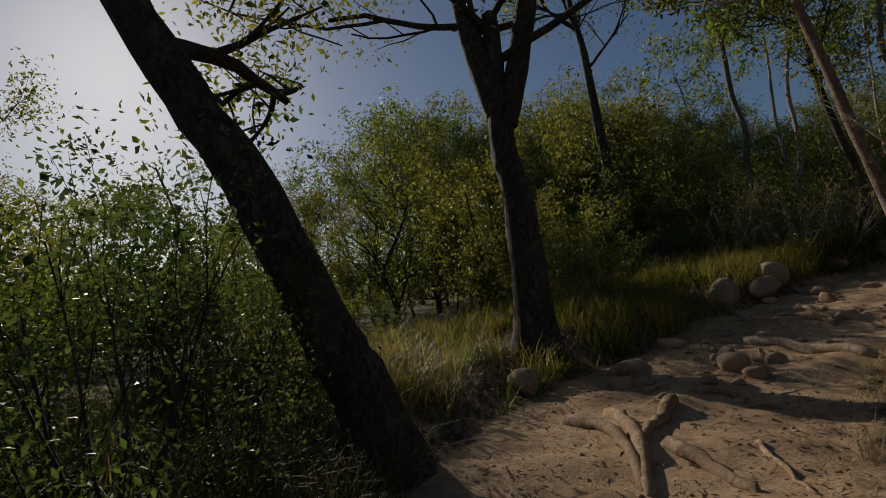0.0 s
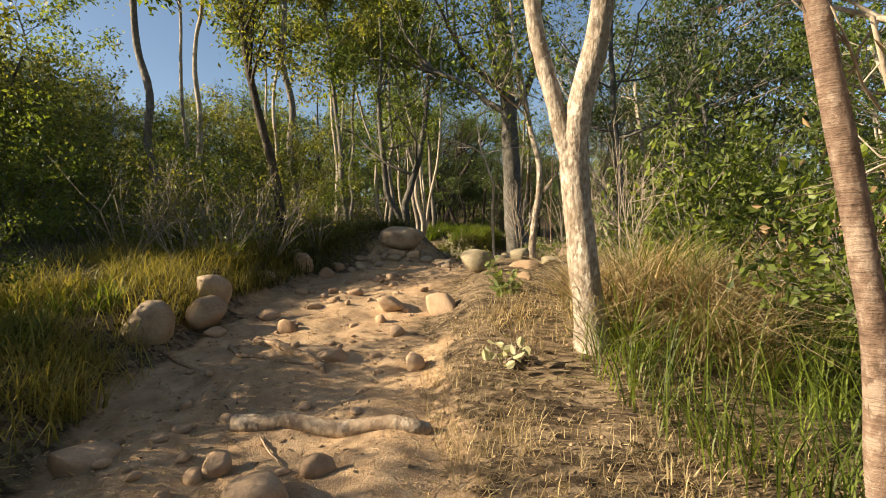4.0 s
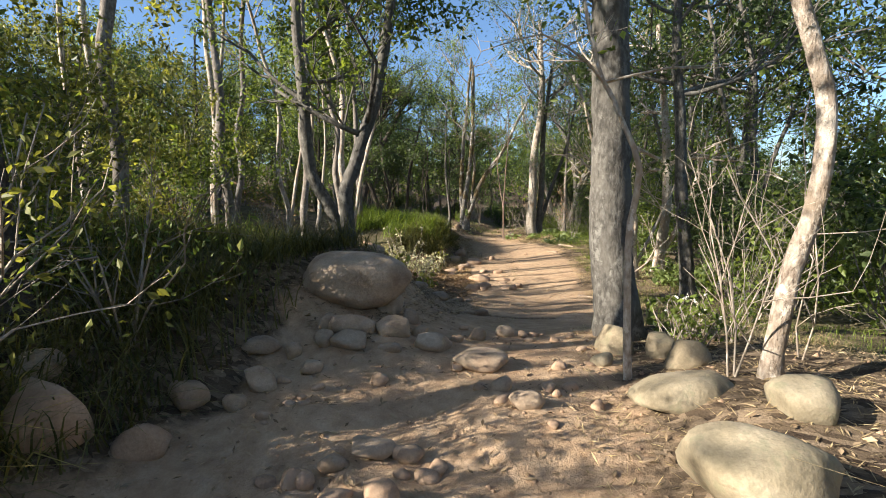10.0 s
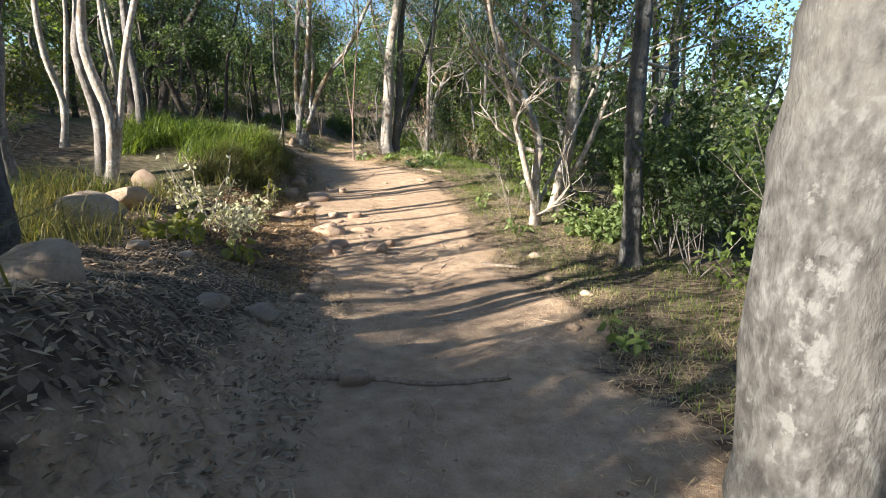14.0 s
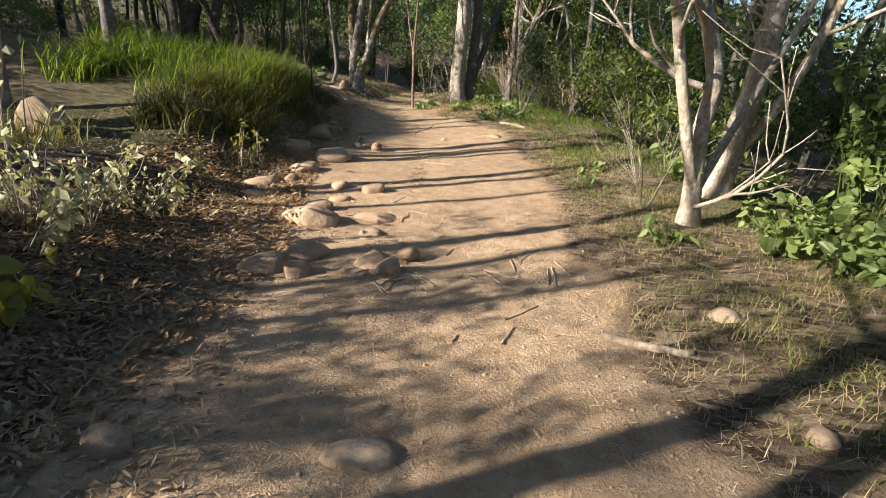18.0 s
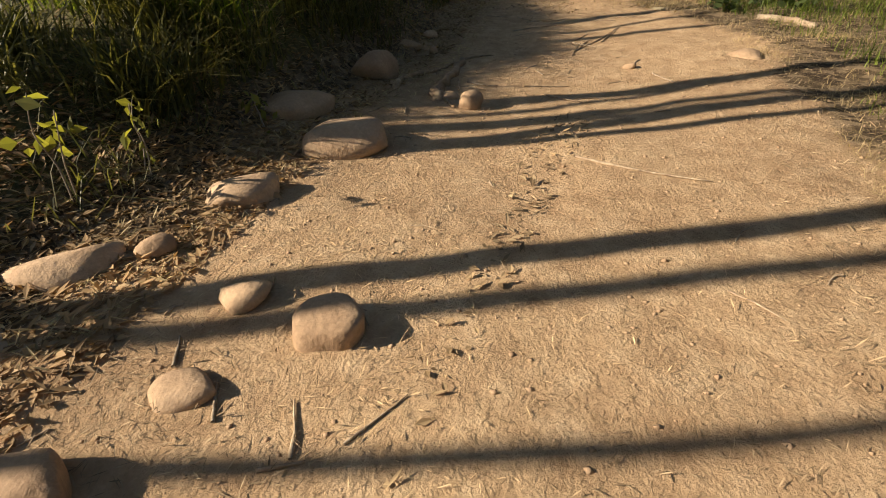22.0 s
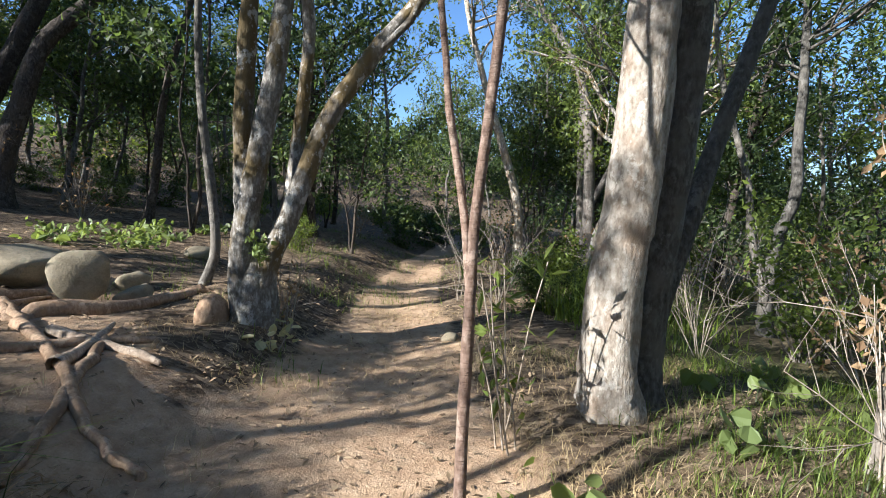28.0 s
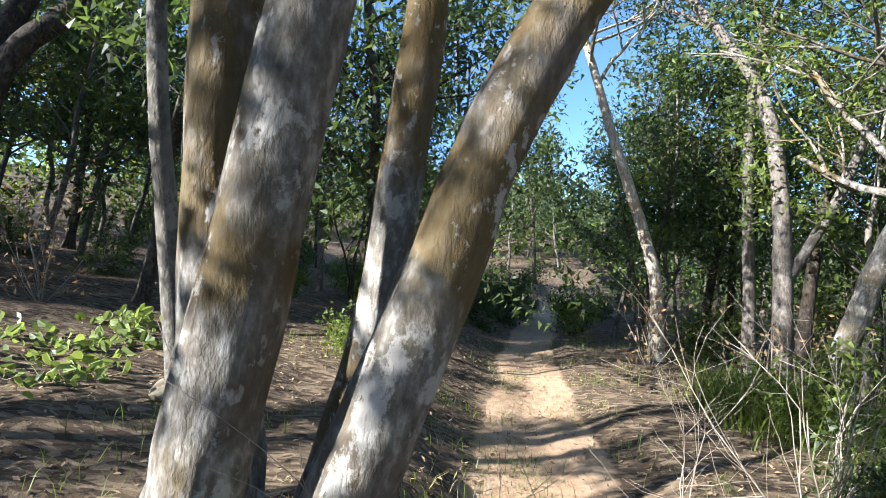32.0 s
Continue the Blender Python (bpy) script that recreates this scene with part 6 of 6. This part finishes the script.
grass("yellow-green grass on the sunny bank", 9000, (-4, 5.5), (5.5, 12.5), (0.15, 5), 0.6, 0.013, GRASS_GOLD, 0.95, clump=0.17, clumps=130)
grass("green grass tufts on the sunny bank", 5000, (-4, 5.5), (5.5, 12.5), (0.1, 5), 0.5, 0.015, GRASS_GREEN, 1.1, clump=0.1, clumps=80)
grass("yellow-green grass above the round boulders", 7000, (4, 9), (8.5, 13), (0.4, 3.5), 0.48, 0.013, GRASS_GOLD, 1.0, clump=0.2, clumps=90)
# GRASS_SHADE blades carry the bank's shade in their colour
grass("long shade-toned grass hanging over the bank", 7500, (7.5, 12.7), (9.6, 14), (0.35, 3.8), 0.52, 0.012, GRASS_SHADE, 1.1, clump=0.2, clumps=150, joints=3)
grass("green grass on the hillside", 6000, (8, 20), (11, 17), (2.2, 7), 0.55, 0.009, GRASS_GREEN, 0.7, clump=0.3, clumps=130)
grass("golden grass on the hillside", 9000, (10, 20.5), (10.9, 16.5), (1.8, 7), 0.5, 0.011, GRASS_GOLD, 0.85, clump=0.3, clumps=150)
grass("lush green grass on the high bank", 8800, (23.1, 29.3), (10.4, 15), (0.7, 4.2), 0.68, 0.019, GRASS_GREEN, 0.95, clump=0.14, clumps=210, joints=3)
# bank's shaded face: shade coloured into these two sets of blades
grass("shade-toned blades hanging from the high bank", 5000, (21.8, 29.2), (10.2, 14), (0.45, 1.8), 0.6, 0.016, GRASS_SHADE, 1.0, clump=0.14, clumps=120, joints=3)
grass("dry grass coloured as in shade, hanging from the high bank", 2600, (21.5, 29.4), (9.8, 14), (0.25, 1.2), 0.36, 0.008, GRASS_SHADE, 1.1, clump=0.2, clumps=110)
grass("short green grass beside the trail", 9000, (12.5, 25), (3.5, 7.2), (-3.2, -0.35), 0.1, 0.006, GRASS_GREEN, 0.7, clump=0.25, clumps=220)
grass("dry short grass beside the trail", 20000, (12.5, 29.5), (4.0, 8.6), (-2.4, -0.05), 0.085, 0.0032, GRASS_STRAW, 1.7, clump=0.28, clumps=220)
# colour darkened for the shade below the bushes
grass("rank shade-toned grass under the bushes", 7000, (-5.5, 0.2), (1.2, 7), (0.1, 6), 0.6, 0.011, GRASS_SHADE, 0.9, clump=0.22, clumps=110)
grass("green grass at the shady edge", 7000, (23, 31), (3.5, 8.2), (-3.5, -0.7), 0.18, 0.007, GRASS_GREEN, 0.7, clump=0.25, clumps=160)
grass("tall dry reeds beside the trail", 2200, (6.2, 8.3), (2.8, 4.6), (-4, -1.7), 1.05, 0.018, GRASS_STRAW, 1.35, clump=0.16, clumps=40, joints=4)
grass("tall green grass behind the pale trunk", 2800, (2.8, 9.0), (0.2, 4.2), (-6, -1.5), 1.1, 0.012, GRASS_GREEN, 0.9, clump=0.25, clumps=50, joints=4)
grass("golden grass under the saplings", 3600, (2.2, 8.5), (2.4, 6), (-2.4, -0.1), 0.16, 0.006, GRASS_STRAW, 0.9, clump=0.2, clumps=60)
grass("green reeds beside the narrow trail", 2200, (34.2, 40), (5.2, 8.6), (-4.4, -1.7), 0.85, 0.02, GRASS_GREEN, 1.0, clump=0.3, clumps=30, joints=4)
grass("dry grass round the pale clump", 4500, (28.5, 36), (6.5, 12.6), (-2.2, 2.4), 0.12, 0.0038, GRASS_STRAW, 1.5, clump=0.22, clumps=90)
grass("dry grass under the pale tree", 5000, (28.6, 33), (7.0, 9.6), (-2.6, -0.1), 0.13, 0.004, GRASS_STRAW, 1.5, clump=0.25, clumps=60)
grass("green grass below the pale tree", 3000, (29.5, 35), (4.5, 7.8), (-5, -1.6), 0.22, 0.009, GRASS_GREEN, 0.9, clump=0.25, clumps=60)
grass("thin grass along the narrow trail", 3500, (32, 46), (6.5, 14), (-3.0, 3.5), 0.2, 0.007, GRASS_GREEN, 0.8, clump=0.2, clumps=100)


# ---------------- fallen leaves, straw and gravel ----------------
def litter(label, count, xs, ys, offs, length, width, material, clump=0.0, clumps=0, name="leaf_litter"):
    p = scatter(count, xs, ys, offs, clump, clumps)
    if len(p):
        stuff(name, flat_litter(name, p, length, width, material), label, "leaf litter")


litter("brown leaf litter on the slope above the trail", 14000, (11, 24), (8.2, 12.5), (-0.3, 3.0), 0.055, 0.02, LITTER)
litter("dry straw and bark bits on the dusty trail", 16000, (15, 30), (5.5, 12), (-2.3, 0.4), 0.05, 0.005, STRAW_DUSTY)
litter("straw strewn over the trail", 42000, (15, 29.5), (6.2, 11), (-9, 9), 0.04, 0.0035, STRAW_DUSTY)
litter("curled brown leaves below the dry shrubs", 11000, (16.2, 23), (9.0, 11.2), (-0.5, 1.3), 0.075, 0.022, LEAF_DRY)
litter("curled leaves at the foot of the bank", 4000, (22, 30), (9.8, 12), (-0.3, 0.8), 0.07, 0.018, LEAF_DRY)
litter("bark bits on the shaded slope", 7000, (11, 17), (8.4, 11), (-0.4, 2.2), 0.06, 0.012, STRAW_DUSTY)
litter("leaf litter on the rough trail's edges", 8000, (0, 12), (2.5, 12), (-2.2, 1.2), 0.05, 0.018, LITTER)
litter("straw below the bank", 8000, (20, 29.5), (9.5, 12), (-0.5, 0.9), 0.075, 0.009, GRASS_STRAW)
litter("leaf litter under the trees", 12000, (28, 42), (6.5, 17), (-4.5, 6), 0.06, 0.022, LITTER)
litter("dry needles on the right shoulder", 12000, (2.2, 14), (2.8, 8), (-2.4, 0.2), 0.07, 0.007, GRASS_STRAW)


def pebbles(label, count, xs, ys, offs, size, material):
    p = scatter(count, xs, ys, offs)
    ico = [(0, 0, 1), (0.9, 0, 0), (0, 0.9, 0), (-0.9, 0, 0), (0, -0.9, 0), (0, 0, -0.6)]
    fs = np.array([(0, 1, 2), (0, 2, 3), (0, 3, 4), (0, 4, 1), (5, 2, 1), (5, 3, 2), (5, 4, 3), (5, 1, 4)])
    n = len(p)
    s = size * rng.uniform(0.4, 1.6, n)[:, None, None]
    v = p[:, None] + np.array(ico)[None] * s * rng.uniform(0.6, 1.2, (n, 6, 1)) * (1, 1, 0.7)
    stuff("gravel", mesh_of("gravel", v.reshape(-1, 3), (np.arange(n)[:, None, None] * 6 + fs[None]).reshape(-1, 3), material), label, "gravel")


pebbles("small stones in the rough trail", 900, (1, 13), (3, 11), (-9, 9), 0.022, ROCK_DUSTY)
pebbles("clods and grit on the dusty trail", 3500, (13, 30), (6.5, 11.5), (-9, 9), 0.012, ROCK_DUSTY)

# ---------------- plants one by one ----------------
herb("pale-leaved seedling at the trail edge", 5.75, 5.1, 0.32, 0.22, 6, 4, 0.1, LEAF_PALE, TWIG)
herb("green broad-leaved plant beside the trail", 7.66, 5.64, 0.28, 0.3, 9, 5, 0.11, LEAF_BROAD, LEAF_GREEN)
herb("small herb among the stones", 8.54, 6.09, 0.3, 0.12, 5, 6, 0.06, LEAF_BROAD, LEAF_GREEN)
for x, y in ((11.95, 6.25), (11.65, 6.1), (12.2, 5.95), (11.9, 5.75)):
    weed = herb("leafy weed with small white flowers beside the stones", x, y, 0.42, 0.26, 11, 12, 0.06, LEAF_GREEN, TWIG, "flowering_weed", 0.6, 0.3)
    for _ in range(4):
        bloom = np.array((rng.normal(0, 0.16), rng.normal(0, 0.16), rng.uniform(0.3, 0.46)))
        part("flower", leaf_mesh("flower", [bloom], 6, 0.006, 0.02, PETAL, 0.0, 0.7), weed, "small white flower")
herb("climbing plant with bright leaves", 9.9, 4.75, 1.3, 0.3, 5, 16, 0.1, LEAF_BROAD, LEAF_GREEN)
for x, y in ((19.3, 4.4), (19.6, 4.05), (20.0, 4.55), (19.2, 3.8), (20.5, 4.2), (20.9, 3.7), (19.9, 3.5), (22.4, 3.9), (22.9, 4.6)):
    herb("patch of fresh round-leaved plants in the sun", x, y, 0.4, 0.42, 11, 8, 0.11, LEAF_BROAD, LEAF_GREEN, wide=0.95, droop=0.25)
for x, y, h in ((20.9, 3.2, 1.9), (20.2, 2.9, 1.6), (21.6, 3.0, 2.2), (19.2, 3.1, 1.4)):
    herb("climbing vine with fresh broad leaves over a bush", x, y, h, 0.5, 9, 22, 0.13, LEAF_BROAD, LEAF_GREEN, "vine", 0.85, 0.5)
for x, y in ((14.64, 6.2), (19.82, 5.76), (22.24, 6.01), (12.39, 6.1)):
    herb("low broad-leaved herb at the trail edge", x, y, 0.28, 0.2, 6, 4, 0.09, LEAF_BROAD, LEAF_GREEN)
for x, y in ((29.99, 8.68), (29.85, 8.95), (29.39, 7.99), (29.55, 7.75), (29.5, 6.83), (29.2, 6.6), (29.8, 6.9), (28.9, 6.2), (30.6, 7.3), (32.0, 7.0), (32.6, 6.2), (31.6, 6.5), (33.0, 7.2), (31.2, 5.9)):
    herb("low plant with round pale green leaves beside the trail", x, y, 0.18, 0.24, 7, 2, 0.14, LEAF_BROAD, LEAF_GREEN, wide=0.95, droop=0.2)
for x, y in ((28.2, 7.2), (28.6, 6.8), (28.1, 6.5)):
    herb("dark broad-leaved plant in the shade of a trunk", x, y, 0.24, 0.3, 8, 6, 0.085, LEAF_DEEP, LEAF_GREEN, wide=0.9, droop=0.3)
for x, y, h in ((17.1, 10.4, 0.4), (17.6, 10.5, 0.45), (17.5, 9.85, 0.35), (16.85, 10.5, 0.4)):
    herb("drooping broad-leaved plant on the littered slope", x, y, h, 0.28, 5, 6, 0.13, LEAF_OLIVE, TWIG, wide=0.75, droop=0.8)
for x, y, h in ((18.35, 10.55, 1.0), (18.7, 10.75, 0.8), (18.6, 10.3, 0.6), (19.0, 10.45, 0.55), (18.1, 10.2, 0.5), (19.3, 10.3, 0.45)):
    herb("dry shrub with pale withered leaves on the littered bank", x, y, h, 0.4, 10, 11, 0.075, LEAF_PALE, TWIG, "dry_shrub", 0.6, 0.5, "shrub")
for x, y, h in ((20.42, 10.4, 0.5), (21.57, 10.45, 0.6), (21.95, 10.4, 0.5), (19.6, 10.2, 0.4), (22.9, 10.35, 0.35)):
    herb("withered seedling with drooping leaves", x, y, h, 0.08, 2, 9, 0.09, LEAF_OLIVE, TWIG, "seedling", 0.55, 0.9)
herb("leafy sprout on the pale trunk clump", 32.86, 11.36, 0.3, 0.14, 6, 9, 0.07, LEAF_BROAD, LEAF_GREEN, "sprout", z=level(32.86, 11.36) + 0.75)
herb("pale-leaved seedling below the trunk clump", 32.6, 11.1, 0.35, 0.2, 5, 4, 0.12, LEAF_PALE, TWIG)
herb("leafy sapling with long narrow leaves", 30.85, 8.95, 1.35, 0.3, 6, 13, 0.13, LEAF_GREEN, TWIG, "sapling", 0.3, 0.3)
for x, y in ((36.0, 14.6), (37.0, 15.3), (37.8, 14.9), (36.6, 16.0), (38.5, 15.8), (35.6, 15.6), (39.5, 15.0)):
    herb("low ground cover with green leaves", x, y, 0.2, 0.6, 12, 5, 0.12, LEAF_BROAD, LEAF_GREEN)
herb("young shrub on the shady bank", 8.5, 10.7, 0.75, 0.4, 9, 16, 0.09, LEAF_GREEN, TWIG, "young_shrub", 0.4, 0.2, "shrub")
herb("young shrub on the sunny bank", 7.6, 10.4, 0.7, 0.35, 8, 16, 0.08, LEAF_GREEN, TWIG, "young_shrub", 0.4, 0.2, "shrub")


def bare_shrub(x, y, h, label, n=6, name="bare_sapling"):
    root = tagged(empty(name, x, y), label, "sapling")
    fine = Soup()
    for _ in range(n):
        s, tips = Soup(), []
        a = rng.uniform(0, 6.28)
        way = np.array((0.35 * math.cos(a), 0.35 * math.sin(a), 1.0)) if n > 3 else np.array((0.12 * math.cos(a), 0.12 * math.sin(a), 1.0))
        twigs(s, (0.03 * math.cos(a), 0.03 * math.sin(a), -0.05), way / np.linalg.norm(way), h * rng.uniform(0.5, 0.8), 0.006 + 0.002 * (h > 1.4), 2, tips, 0.55, 0.1, 5, (2, 5), fine=fine)
        part("stem", s.mesh("stem", TWIG), root)
    tagged(part("branchwork", fine.mesh("branchwork", TWIG), root), kind="stuff")
    return root


bare_shrub(10.63, 6.17, 1.5, "bare silvery sapling beside the boulders", 3)
bare_shrub(11.25, 5.5, 1.5, "bare pale sapling in the sun", 2)
bare_shrub(14.6, 4.6, 1.6, "bare silvery shrub behind the grey trunk", 4)
bare_shrub(7.2, 4.4, 1.3, "dry pale shrub beside the flaky trunk", 4)
bare_shrub(8.4, 4.2, 1.7, "dry pale shrub with fine twigs", 5)
bare_shrub(33.15, 11.1, 1.3, "dry twigs with a few leaves between the trunks", 3)
herb("withered leafy sprout among the trunks", 33.2, 11.2, 0.9, 0.3, 6, 12, 0.06, LEAF_DRY, TWIG, "sprout", 0.5, 0.6)
bare_shrub(36.0, 9.1, 0.9, "crooked bare sapling beside the narrow trail", 3)
bare_shrub(35.4, 8.5, 1.6, "twiggy shrub beside the reeds", 7)
bare_shrub(30.3, 6.75, 1.7, "dry twiggy creeper below the slim tree", 3)
for z in (0.5, 1.0, 1.5):
    herb("dry creeper with curled brown leaves on the slim tree", 30.42, 6.68, 0.7, 0.2, 5, 12, 0.07, LEAF_DRY, TWIG, "creeper", 0.6, 1.2, z=level(30.42, 6.68) + z)
bare_shrub(33.2, 6.4, 2.0, "bare silvery branches in the sun", 7)
bare_shrub(29.6, 6.3, 1.2, "bare twigs at the shady edge", 5)
bare_shrub(21.2, 5.5, 1.3, "bare twigs in the sunny grass", 5)
